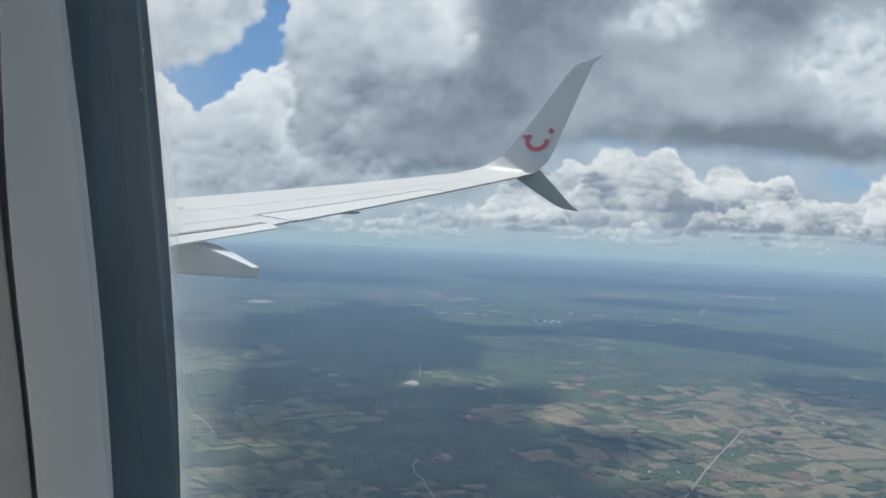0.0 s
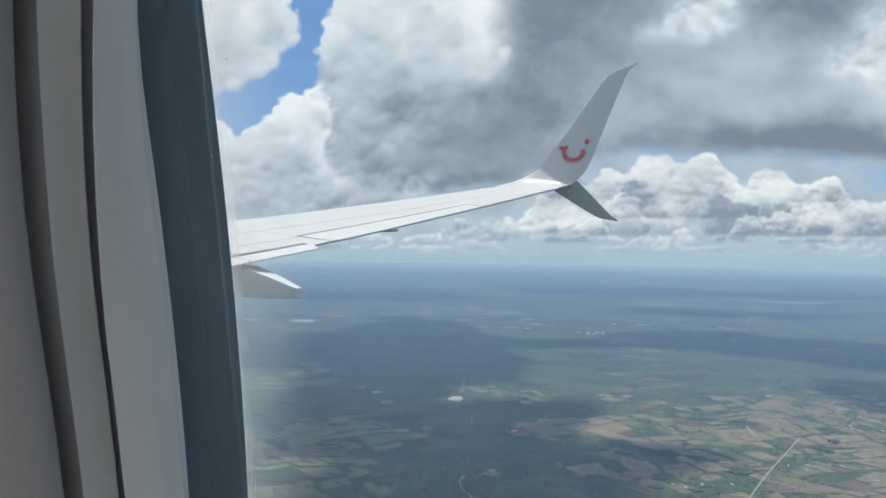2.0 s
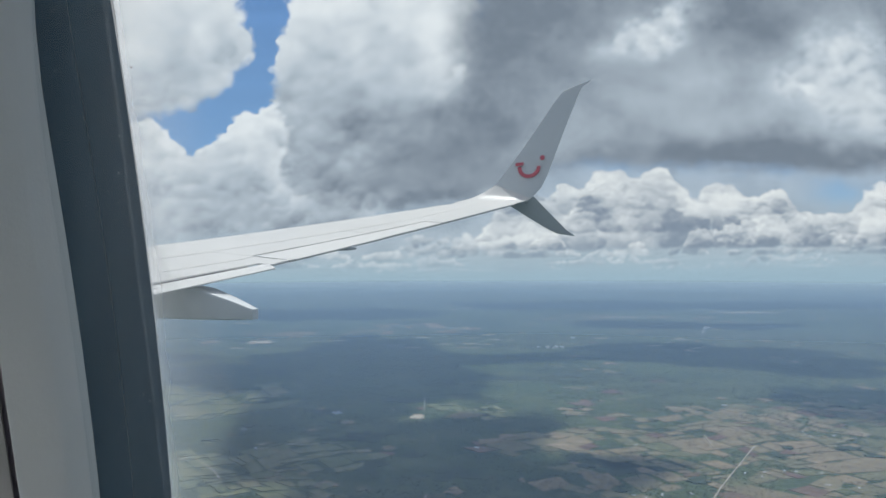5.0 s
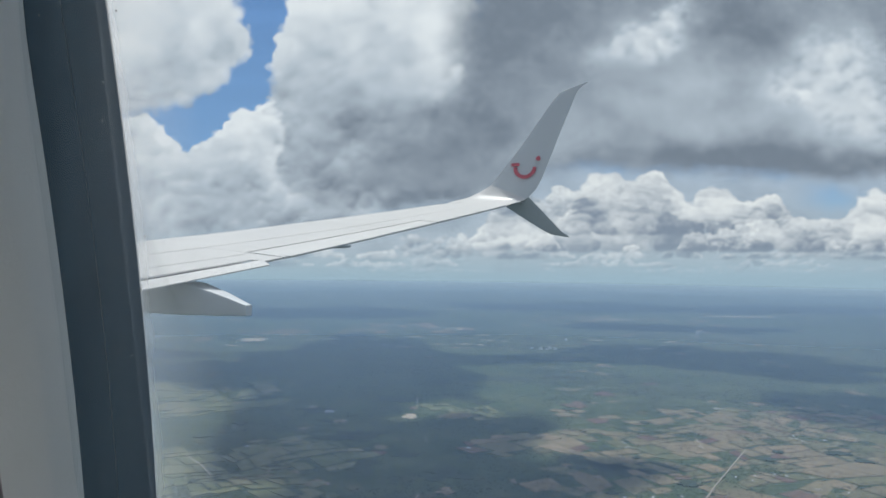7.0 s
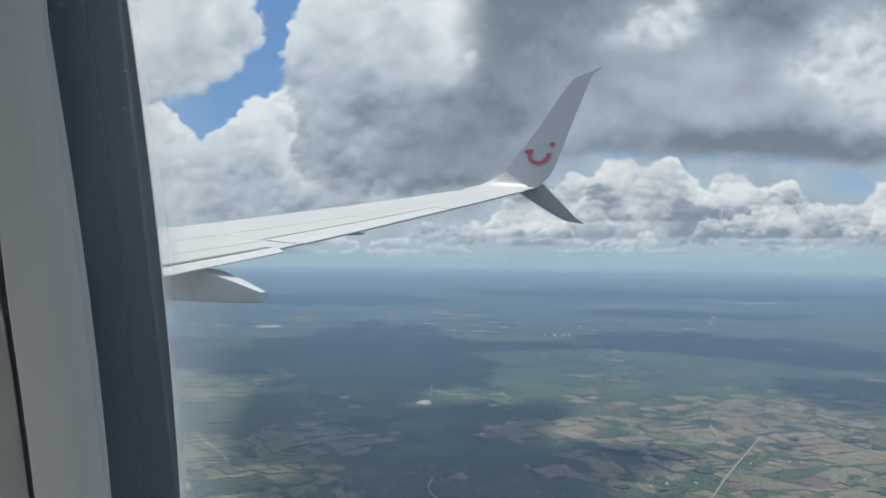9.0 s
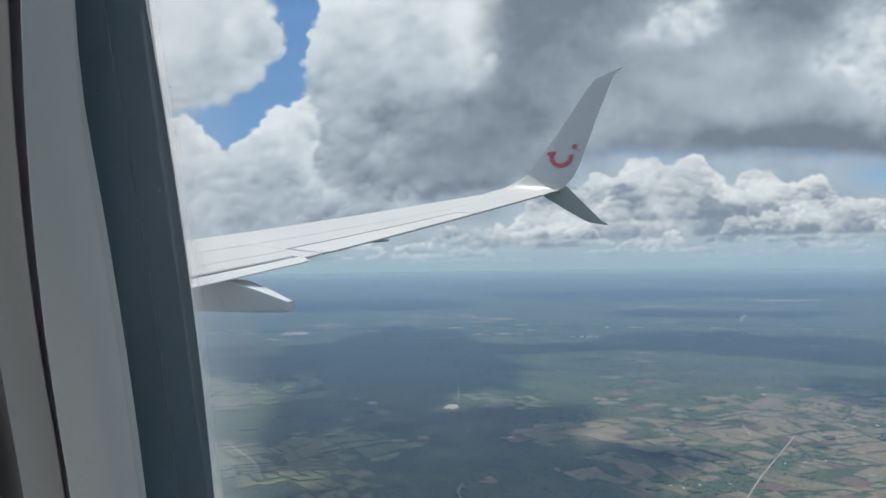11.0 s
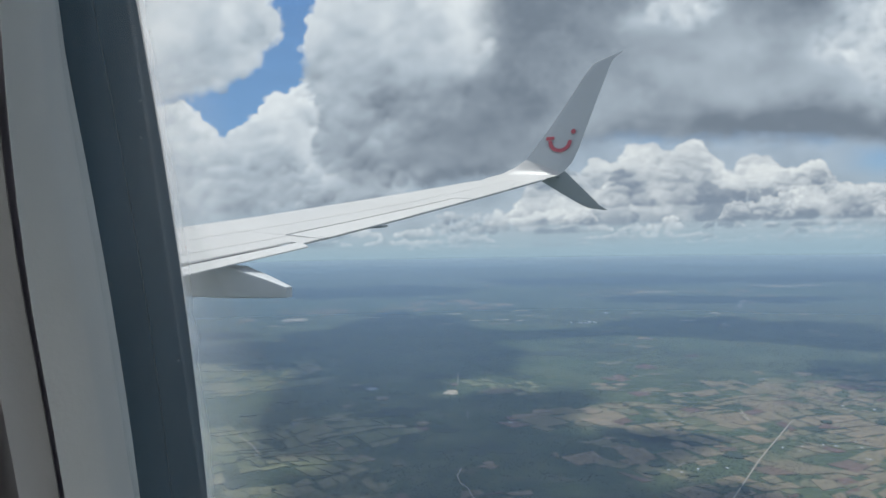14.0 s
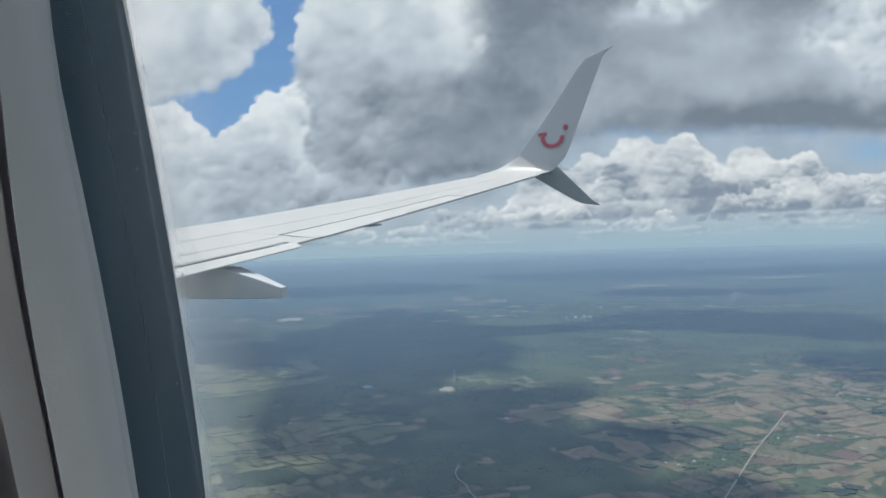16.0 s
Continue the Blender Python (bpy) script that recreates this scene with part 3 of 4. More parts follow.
def overhead_cloud(e, s, wide, deep, height, seed, turn=0.0):
    """An unseen flat-based cloud, added so its shadow falls on the land at (e, s)."""
    rng = random.Random(seed)
    spot = land(e, s) + SUN_DIR * (height / SUN_DIR.z)
    bm = bmesh.new()
    bmesh.ops.create_icosphere(bm, subdivisions=5, radius=1.0)
    off = Vector((seed * 13.7, seed * 5.1, 0))
    for v in bm.verts:
        d = v.co.normalized()
        k = 1 + 0.75 * (noise.fractal(d * 1.5 + off, 0.75, 2.1, 6))
        v.co = Vector((d.x * k, d.y * k, (0.35 * d.z * k if d.z > 0 else 0.05 * d.z)))
    bmesh.ops.transform(bm, matrix=Matrix.Diagonal((wide, deep, min(wide, deep), 1)), verts=bm.verts)
    return thing("cloud", bm, M_CLOUD, "unseen flat-based cumulus cloud added to shade the land", "cloud", "clouds overhead",
                 at=Matrix.Translation(spot) @ Matrix.Rotation(BEARING + radians(turn), 4, "Z"))


# Clouds added above the view, each placed for the shadow it casts.
for row in [(-110, 148, 105, 230, 700, 2, 4), (-52, 262, 84, 78, 700, 5, 0), (-140, 222, 30, 66, 700, 8, 0), (40, 318, 56, 30, 700, 16, 0), (235, 290, 34, 22, 700, 21, 20), (300, 372, 40, 14, 700, 22, 5), (130, 225, 20, 16, 700, 23, 0), (-60, 350, 60, 34, 700, 24, 0), (560, 160, 50, 30, 900, 25, 10), (-330, 150, 50, 50, 900, 26, 0), (200, 62, 260, 160, 1200, 27, 0), (520, 66, 240, 130, 1200, 28, 10), (-160, 70, 200, 160, 1200, 29, 0), (330, 92, 150, 70, 1000, 30, -8),
            (420, 138, 120, 70, 900, 3, -14), (300, 126, 90, 60, 900, 9, 10), (610, 205, 70, 60, 800, 4, -20), (110, 134, 90, 36, 900, 18, 8),
            (-480, 125, 110, 70, 900, 7, 0)]:
    overhead_cloud(*row)


def fields(e, s, wide, deep, turn, size, seed, keep=0.85, material=M_FIELD, block=[0]):
    """A block of hedged fields: a rectangle of land split again and again."""
    rng = random.Random(seed)
    block[0] += 1
    top = 0.12 + 0.03 * block[0]
    mid, rot = land(e, s), Matrix.Rotation(BEARING + radians(turn), 3, "Z")
    made = []

    def split(x0, y0, x1, y1):
        w, d = x1 - x0, y1 - y0
        if max(w, d) < size * rng.uniform(0.8, 1.9):
            if rng.random() < keep:
                made.append((x0, y0, x1, y1))
            return
        f = rng.uniform(0.33, 0.67)
        if w * rng.uniform(0.7, 1.3) > d:
            split(x0, y0, x0 + w * f, y1)
            split(x0 + w * f, y0, x1, y1)
        else:
            split(x0, y0, x1, y0 + d * f)
            split(x0, y0 + d * f, x1, y1)

    split(-wide / 2, -deep / 2, wide / 2, deep / 2)
    for x0, y0, x1, y1 in made:
        cx, cy = (x0 + x1) / 2, (y0 + y1) / 2
        wild = noise.fractal(Vector((cx / 60, cy / 60, seed)), 0.8, 2.0, 3)
        if (2 * cx / wide) ** 4 + (2 * cy / deep) ** 4 + 0.9 * wild > rng.uniform(0.5, 1.0):
            continue
        g = size * rng.uniform(0.02, 0.09)
        j = lambda: rng.uniform(-0.17, 0.17) * size
        pts = [Vector((x + j() - cx, y + j() - cy, 0)) for x, y in ((x0 + g, y0 + g), (x1 - g, y0 + g), (x1 - g, y1 - g), (x0 + g, y1 - g))]
        for p in pts:
            q = Vector(((p.x + cx) / (4.5 * size), (p.y + cy) / (4.5 * size), seed * 3.1))
            p.x += 1.5 * size * noise.noise(q)
            p.y += 1.5 * size * noise.noise(q + Vector((0, 0, 40)))
        pts = [rot @ p for p in pts]
        bm = bmesh.new()
        patch(bm, pts, -0.2, top + 0.02 * rng.random())
        thing("field", bm, material, "dry tan farm field between dark hedges" if material is M_FIELD else "green pasture field between dark hedges", "field", "farm fields", smooth=False,
              at=Matrix.Translation(mid + rot @ Vector((cx, cy, 0))))


fields(470, 258, 340, 220, 24, 14, 1, 0.78)
fields(330, 388, 250, 66, 24, 11, 21, 0.82)
fields(-310, 385, 130, 70, 35, 9, 22, 0.82, M_PASTURE)
fields(-20, 380, 60, 50, 15, 7, 23, 0.4)
fields(60, 208, 70, 70, 12, 10, 3, 0.65, M_PASTURE)
fields(150, 250, 90, 40, 20, 12, 12, 0.6)
fields(-330, 185, 150, 150, 10, 18, 4, 0.86, M_PASTURE)
fields(-300, 290, 170, 110, 35, 12, 5, 0.84, M_PASTURE)
fields(-240, 102, 150, 160, 5, 34, 6, 0.4)
fields(0, 92, 300, 150, 8, 36, 7, 0.35)
fields(300, 82, 360, 160, -6, 40, 8, 0.3)


def road(points, width, label, name="road"):
    bm = bmesh.new()
    left, right = [], []
    for i, p in enumerate(points):
        d = (points[min(i + 1, len(points) - 1)] - points[max(i - 1, 0)]).normalized()
        s = Vector((-d.y, d.x, 0)) * width / 2
        left.append(bm.verts.new((p + s) + Vector((0, 0, 0.45))))
        right.append(bm.verts.new((p - s) + Vector((0, 0, 0.45))))
    for i in range(len(points) - 1):
        bm.faces.new((left[i], right[i], right[i + 1], left[i + 1]))
    res = bmesh.ops.extrude_face_region(bm, geom=bm.faces[:])
    bmesh.ops.translate(bm, verts=[v for v in res["geom"] if isinstance(v, bmesh.types.BMVert)], vec=(0, 0, -0.4))
    return thing(name, bm, M_ROAD, label, name, kind="structure", smooth=False)


road([land(443, 262), land(420, 289), land(396, 317), land(350, 385), land(300, 470)], 0.7, "straight pale dirt road between the fields")
road([land(372, 246), land(384, 262)], 0.9, "short pale farm track")
road([land(-334, 268), land(-312, 282), land(-300, 296)], 1.0, "short pale farm track")
road([land(-16, 186), land(-17, 205)], 0.5, "short pale farm track")
road([land(-5, 240), land(-4, 252)], 0.4, "short pale farm track")
road([land(-15, 322), land(-21, 332), land(-17, 342), land(-6, 350), land(-2, 360), land(6, 368), land(14, 384)], 0.5, "winding pale creek bed among dark woods", "creek")


def blot(name, e, s, wide, deep, material, label, category, seed, high=0.3, rag=0.45):
    """A flat patch with an uneven outline lying on the land."""
    bm = bmesh.new()
    pts = []
    for i in range(40):
        t = 2 * math.pi * i / 40
        k = 1 + rag * noise.fractal(Vector((math.cos(t) * 1.3, math.sin(t) * 1.3, seed)), 0.6, 2.0, 4)
        pts.append(Matrix.Rotation(BEARING, 3, "Z") @ Vector((wide * k * math.cos(t), deep * k * math.sin(t), 0)))
    patch(bm, pts, -0.2, high)
    return thing(name, bm, material, label, category, smooth=False, at=Matrix.Translation(land(e, s)))


blot("clearing", -26, 214, 5.0, 8.0, M_CLEARING, "bare pale soil clearing beside dark woods", "clearing", 1)
blot("clearing", 40, 214, 12.0, 9.0, M_FIELD, "pale grass clearing at the edge of the woods", "clearing", 2)
blot("clearing", -225, 258, 9.0, 6.0, M_FIELD, "dull green clearing among the woods", "clearing", 3)
blot("clearing", -245, 108, 16.0, 22.0, M_CLEARING, "dry pale ground among distant woods", "clearing", 4)
blot("clearing", 40, 93, 26.0, 20.0, M_CLEARING, "long dry pale ground far off", "clearing", 5)
blot("clearing", 250, 80, 60.0, 16.0, M_CLEARING, "long dry pale ground far off", "clearing", 6)
blot("clearing", 440, 76, 70.0, 18.0, M_CLEARING, "long dry pale ground far off", "clearing", 7)
def far_clearings(count, seed):
    """Dry strips and small bare lots scattered over the far land."""
    rng = random.Random(seed)
    for _ in range(count):
        s = rng.choice((rng.uniform(52, 80), rng.uniform(80, 118), rng.uniform(92, 125)))
        e = rng.uniform(-430, 640)
        far = 110.0 / s
        blot("clearing", e, s, 9.0 * far * rng.uniform(0.2, 1.4), 3.2 * far ** 1.5 * rng.uniform(0.3, 1.5), rng.choice((M_FIELD, M_CLEARING, M_CLEARING)), "dry pale ground among distant woods", "clearing", rng.uniform(20, 90))


far_clearings(190, 6)


def scattered(count, seed, e0, e1, s0, s1, size, name, material, label, category, high):
    """Uneven patches strewn over a stretch of the land."""
    rng = random.Random(seed)
    for _ in range(count):
        k = size * rng.uniform(0.4, 1.3)
        blot(name, rng.uniform(e0, e1), rng.uniform(s0, s1), k * rng.uniform(0.7, 1.6), k * rng.uniform(0.7, 1.6), material, label, category, rng.uniform(20, 90), high, 0.8)


scattered(34, 3, -360, 260, 128, 330, 4.0, "clearing", M_FIELD, "dull grassy clearing among the woods", "clearing", 0.2)
scattered(40, 4, 150, 620, 110, 220, 6.0, "clearing", M_FIELD, "dull grassy clearing among the woods", "clearing", 0.2)
scattered(26, 5, 130, 640, 205, 420, 3.2, "grove", M_HEDGE, "dark green grove between the farm fields", "grove", 0.55)
scattered(18, 7, -400, -200, 160, 420, 3.0, "grove", M_HEDGE, "dark green grove between the farm fields", "grove", 0.55)
scattered(40, 8, -250, 500, 130, 300, 9.0, "grove", M_HEDGE, "dark green patch of dense woods", "grove", 0.15)
blot("pond", -138, 207, 4.0, 5.0, M_POND, "small pale pond among dark woods", "pond", 8)
blot("pond", -62, 115, 4.5, 7.0, M_POND, "small pale pond far off", "pond", 9)


def house(at, turn, wide, long, high):
    """A low farm building: walls and a pitched roof."""
    base = thing("building", label="small white farm building with a sheet roof", category="building", group="farm buildings",
                 at=Matrix.Translation(at) @ Matrix.Rotation(turn, 4, "Z"))
    w, l = wide / 2, long / 2
    bm = bmesh.new()
    bmesh.ops.create_cube(bm, size=1.0, matrix=Matrix.Translation((0, 0, high / 2)) @ Matrix.Diagonal((wide, long, high, 1)))
    walls = part("wall", bm, M_WALL, base, smooth=False)
    bm = bmesh.new()
    o = 0.12 * wide
    v = [bm.verts.new(c) for c in ((-w - o, -l - o, high), (w + o, -l - o, high), (0, -l - o, high + w * 0.6), (-w - o, l + o, high), (w + o, l + o, high), (0, l + o, high + w * 0.6))]
    for f in ((0, 1, 2), (5, 4, 3), (0, 2, 5, 3), (2, 1, 4, 5), (1, 0, 3, 4)):
        bm.faces.new([v[i] for i in f])
    roof = part("roof", bm, M_ROOF, base, smooth=False)
    for o_ in (walls, roof):
        o_.matrix_parent_inverse = Matrix.Identity(4)


def village(e, s, count, spread, size, seed):
    rng = random.Random(seed)
    mid = land(e, s)
    for _ in range(count):
        at = mid + Matrix.Rotation(BEARING, 3, "Z") @ Vector((rng.gauss(0, spread), rng.gauss(0, spread * 0.8), 0))
        house(at, BEARING + rng.uniform(-0.5, 0.5), size * rng.uniform(0.5, 1.0), size * rng.uniform(1.0, 2.2), size * 0.35)


for row in [(157, 121, 9, 9.0, 3.2, 1), (178, 88, 4, 7.0, 4.0, 2), (53, 259, 4, 1.6, 1.0, 3), (-184, 130, 1, 0, 1.2, 4), (-265, 228, 2, 1.5, 0.9, 5), (280, 256, 4, 6.0, 0.9, 6),
            (402, 205, 3, 3.0, 1.3, 7), (-255, 258, 2, 2.0, 1.0, 8), (480, 300, 5, 9.0, 0.9, 9), (560, 315, 4, 8.0, 0.9, 10), (300, 330, 4, 7.0, 0.9, 11), (-260, 296, 2, 3.0, 0.9, 12),
            (192, 109, 2, 4.0, 3.0, 13), (-330, 300, 4, 6.0, 0.9, 14), (520, 250, 4, 8.0, 1.0, 15), (-60, 205, 1, 0, 1.0, 16), (-190, 170, 1, 0, 1.2, 17)]:
    village(*row)


def plume(e, s):
    """A wisp of white smoke leaning with the wind."""
    bm = bmesh.new()
    rows = []
    for i in range(15):
        f = i / 14
        mid = Vector((9.0 * f ** 1.4, 0, 16.0 * f))
        r = 0.5 + 3.2 * f ** 0.8
        rows.append([bm.verts.new(mid + Vector((r * math.cos(2 * math.pi * k / 12), r * math.sin(2 * math.pi * k / 12), 0)) * (1 + 0.35 * noise.noise(Vector((k * 0.7, i * 0.5, 3))))) for k in range(12)])
    for i in range(14):
        for k in range(12):
            bm.faces.new((rows[i][k], rows[i][(k + 1) % 12], rows[i + 1][(k + 1) % 12], rows[i + 1][k]))
    bm.faces.new(rows[0])
    bm.faces.new(rows[-1])
    thing("smoke_plume", bm, M_SMOKE, "thin white smoke rising from a field fire", "smoke", at=Matrix.Translation(land(e, s)) @ Matrix.Rotation(BEARING, 4, "Z"))


plume(371, 110)


def bush_stuff(count, seed):
    """Trees and bushes of the woods, as low heaps of a few faces."""
    rng = np.random.RandomState(seed)
    base = np.array([(1, 0, 0), (0.3, 0.95, 0), (-0.8, 0.6, 0), (-0.8, -0.6, 0), (0.3, -0.95, 0), (0.35, 0.3, 0.8), (-0.35, 0.1, 0.9), (0.1, -0.4, 0.85)])
    tri = np.array([(0, 1, 5), (1, 6, 5), (1, 2, 6), (2, 3, 6), (3, 7, 6), (3, 4, 7), (4, 0, 7), (0, 5, 7), (5, 6, 7)])
    d = 235 + 860 * rng.rand(count) ** 1.6
    e = (rng.rand(count) - 0.5) * 1.45
    woods = fbm(d / 30 + 9, e * d / 38, 91, 5, 0.6)
    keep = woods + 0.22 * rng.rand(count) > 0.60
    d, e = d[keep], e[keep]
    x, y = d * (AHEAD.x + e * ASIDE.x), d * (AHEAD.y + e * ASIDE.y)
    size = (0.22 + 0.4 * rng.rand(len(d)) ** 2) * (0.8 + d / 2500)
    turn = rng.rand(len(d)) * 6.28
    c, s = np.cos(turn)[:, None], np.sin(turn)[:, None]
    b = base[None] * (0.7 + 0.6 * rng.rand(len(d), len(base), 1))
    bx, by = b[..., 0] * c - b[..., 1] * s, b[..., 0] * s + b[..., 1] * c
    verts = np.stack([x[:, None] + bx * size[:, None] * 1.4, y[:, None] + by * size[:, None], 0.05 + b[..., 2] * size[:, None] * 0.7], -1)
    faces = tri[None] + (np.arange(len(d)) * len(base))[:, None, None]
    me = bpy.data.meshes.new("bush")
    me.from_pydata(verts.reshape(-1, 3).tolist(), [], faces.reshape(-1, 3).tolist())
    me.materials.append(M_HEDGE)
    tagged(new("bush", me), "dark green trees and bushes in clumps on the land", "bush", kind="stuff")


bush_stuff(130000, 4)

# ---- wing ----
def le(y):
    return Vector((-5.41 + 0.52 * (y - 15.9), y, EYE + 0.34 + 0.153 * (y - 9.65) + 0.0035 * (y - 9.65) ** 2))


def te(y, aft=0.0):
    return Vector((-3.91 + aft + 0.29 * (y - 15.9), y, EYE + 0.05 + 0.19 * (y - 9.24) + 0.0018 * (y - 9.24) ** 2))


def top_of_wing(y, c):
    """A place on the wing's upper skin at the fraction c of its chord."""
    a, b = le(y), te(y)
    chord = b.x - a.x
    bulge = 0.010 * chord * (4 * c * (1 - c)) - 0.07 * chord * max(0.0, 0.06 - c) ** 0.5
    return a.lerp(b, c) + Vector((0, 0, bulge))


def depth_of_wing(y, c):
    a, b = le(y), te(y)
    return (b.x - a.x) * 0.12 * math.sqrt(max(c, 0.002)) * (1 - c) * 2.2 + 0.012


def joint_a(y):
    return min(0.62, 0.51 + 0.030 * (y - 8.5))


def joint_b(y):
    return 0.795 + 0.04 * (y - 8.6)


def joint_c(y):
    return 0.785 + 0.010 * (y - 9.5)


def slot(y):
    return 0.912 + 0.03 * (y - 8.2)


def wing_strip(y0, y1, c0, c1, spans=16, cuts=8, deep=None, lift=0.0):
    """A closed piece of the wing between two spans and two fractions of the chord, which may change along the span."""
    bm = bmesh.new()
    up, dn = [], []
    for i in range(spans + 1):
        y = y0 + (y1 - y0) * i / spans
        ru, rd = [], []
        for k in range(cuts + 1):
            f0, f1 = (c0(y) if callable(c0) else c0), (c1(y) if callable(c1) else c1)
            c = f0 + (f1 - f0) * k / cuts
            p = top_of_wing(y, c) + Vector((0, 0, lift))
            ru.append(bm.verts.new(p))
            rd.append(bm.verts.new(p - Vector((0, 0, deep if deep else depth_of_wing(y, c)))))
        up.append(ru)
        dn.append(rd)
    for i in range(spans):
        for k in range(cuts):
            bm.faces.new((up[i][k], up[i][k + 1], up[i + 1][k + 1], up[i + 1][k]))
            bm.faces.new((dn[i][k], dn[i + 1][k], dn[i + 1][k + 1], dn[i][k + 1]))
        bm.faces.new((up[i][0], up[i + 1][0], dn[i + 1][0], dn[i][0]))
        bm.faces.new((up[i][cuts], dn[i][cuts], dn[i + 1][cuts], up[i + 1][cuts]))
    for k in range(cuts):
        bm.faces.new((up[0][k], dn[0][k], dn[0][k + 1], up[0][k + 1]))
        bm.faces.new((up[spans][k], up[spans][k + 1], dn[spans][k + 1], dn[spans][k]))
    return bm


wing = thing("aircraft_wing", label="white swept airliner wing with a split grey winglet", category="wing", at=pose(0, 1.0, EYE - 1.2))
TIP = 15.3
part("wing_skin", wing_strip(-0.2, TIP, 0.0, joint_a, 60, 20), M_WING, wing)
gap = lambda fn, d: (lambda y: fn(y) + d)
part("joint_bed", wing_strip(0.5, TIP, 0.36, 0.86, 30, 6, 0.04, -0.035), M_SEALANT_AND_SHADE, wing, "dark bed under the panel joints")
for a, b, fn in [(-0.2, 4.6, joint_b), (4.606, 9.19, joint_b), (9.198, 11.5, joint_c), (11.506, TIP, joint_c)]:
    part("rear_skin", wing_strip(a, b, gap(joint_a, 0.0075), fn, 24, 8, 0.05), M_WING, wing)
for a, b in [(-0.2, 2.2), (2.212, 4.6), (4.612, 6.95), (6.962, 9.17)]:
    part("spoiler", wing_strip(a, b, gap(joint_b, 0.006), slot, 10, 6, 0.022), M_WING, wing, "flush white spoiler panel")
part("fixed_trailing_edge", wing_strip(8.86, 9.19, gap(slot, -0.004), 1.0, 6, 4, 0.03), M_WING, wing)
part("aileron", wing_strip(9.22, 12.86, gap(joint_c, 0.017), 1.0, 24, 6, 0.035), M_FLAP, wing, "white aileron behind a dark hinge line")
part("aileron_tab", wing_strip(9.3, 11.2, 0.955, 1.012, 12, 2, 0.02, 0.004), M_FLAP, wing, "narrow white trim tab")
part("tip_panel", wing_strip(12.90, TIP, gap(joint_c, 0.003), 1.0, 14, 6, 0.035), M_WING, wing)


def flap_mesh(y0, y1):
    bm = bmesh.new()
    rows = []
    for i in range(21):
        y = y0 + (y1 - y0) * i / 20
        row = []
        for k in range(7):
            f = k / 6
            q = y + 0.42 * (1 - f) * i / 20
            a = Vector((-4.16 + 0.29 * (q - 15.9), q, EYE + 0.15 * (q - 9.01) - 0.04))
            b = Vector((te(q, 0.45).x, q, EYE - 0.07 + 0.168 * (q - 8.46)))
            p = a.lerp(b, f) + Vector((0, 0, 0.05 * 4 * f * (1 - f)))
            row.append((bm.verts.new(p), bm.verts.new(p - Vector((0, 0, 0.015 + 0.06 * (1 - f) ** 0.7)))))
        rows.append(row)
    for i in range(20):
        for k in range(6):
            bm.faces.new((rows[i][k][0], rows[i][k + 1][0], rows[i + 1][k + 1][0], rows[i + 1][k][0]))
            bm.faces.new((rows[i][k][1], rows[i + 1][k][1], rows[i + 1][k + 1][1], rows[i][k + 1][1]))
        for k in (0, 6):
            bm.faces.new((rows[i][k][0], rows[i + 1][k][0], rows[i + 1][k][1], rows[i][k][1]))
    for i in (0, 20):
        for k in range(6):
            bm.faces.new((rows[i][k][0], rows[i][k][1], rows[i][k + 1][1], rows[i][k + 1][0]))
    return bm


# Dark sheet in the flap slot: the shade there is put into its colour.
part("flap_cove", wing_strip(0.3, 8.9, 0.84, lambda y: slot(y) + 0.03, 20, 4, 0.03, -0.085), M_SEALANT_AND_SHADE, wing, "dark sheet painted as the shade in the flap slot")
part("flap", flap_mesh(0.3, 8.48), M_FLAP, wing, "white trailing edge flap behind a dark slot")


def loft(stations, thick):
    """A thin aerofoil through stations of leading and trailing edge points."""
    bm = bmesh.new()
    rows = []
    for i, (a, b) in enumerate(stations):
        a, b = Vector(a), Vector(b)
        p, q = stations[max(i - 1, 0)], stations[min(i + 1, len(stations) - 1)]
        along = (Vector(q[0]) + Vector(q[1]) - Vector(p[0]) - Vector(p[1])).normalized()
        out = (b - a).cross(along).normalized()
        row, n = [], 12
        for s in (1, -1):
            for k in range(n + 1) if s == 1 else range(n - 1, 0, -1):
                f = k / n
                h = thick * (b - a).length * 2.6 * (math.sqrt(f) * (1 - f) * 0.5)
                row.append(bm.verts.new(a.lerp(b, f) + out * h * s * 0.5))
        rows.append(row)
    m = len(rows[0])
    for i in range(len(rows) - 1):
        for k in range(m):
            bm.faces.new((rows[i][k], rows[i][(k + 1) % m], rows[i + 1][(k + 1) % m], rows[i + 1][k]))
    for r in (rows[0], rows[-1]):
        bm.faces.new(r)
    return bm


def up(x, y, z):
    return (x, y, EYE + z)


L0, T0 = top_of_wing(TIP, 0.02), te(TIP)
blend = loft([(L0 - Vector((0, 0, 0.05)), T0 - Vector((0, 0, 0.02))), (up(-5.45, 15.62, 1.40), up(-4.0, 15.6, 1.33)), (up(-5.18, 15.86, 1.49), up(-3.92, 15.88, 1.385)),
              (up(-4.92, 16.02, 1.63), up(-3.86, 15.97, 1.42)), (up(-4.66, 16.10, 1.80), up(-3.8, 16.02, 1.46))], 0.08)
part("wingtip", blend, M_WING, wing, "bright curved wingtip")
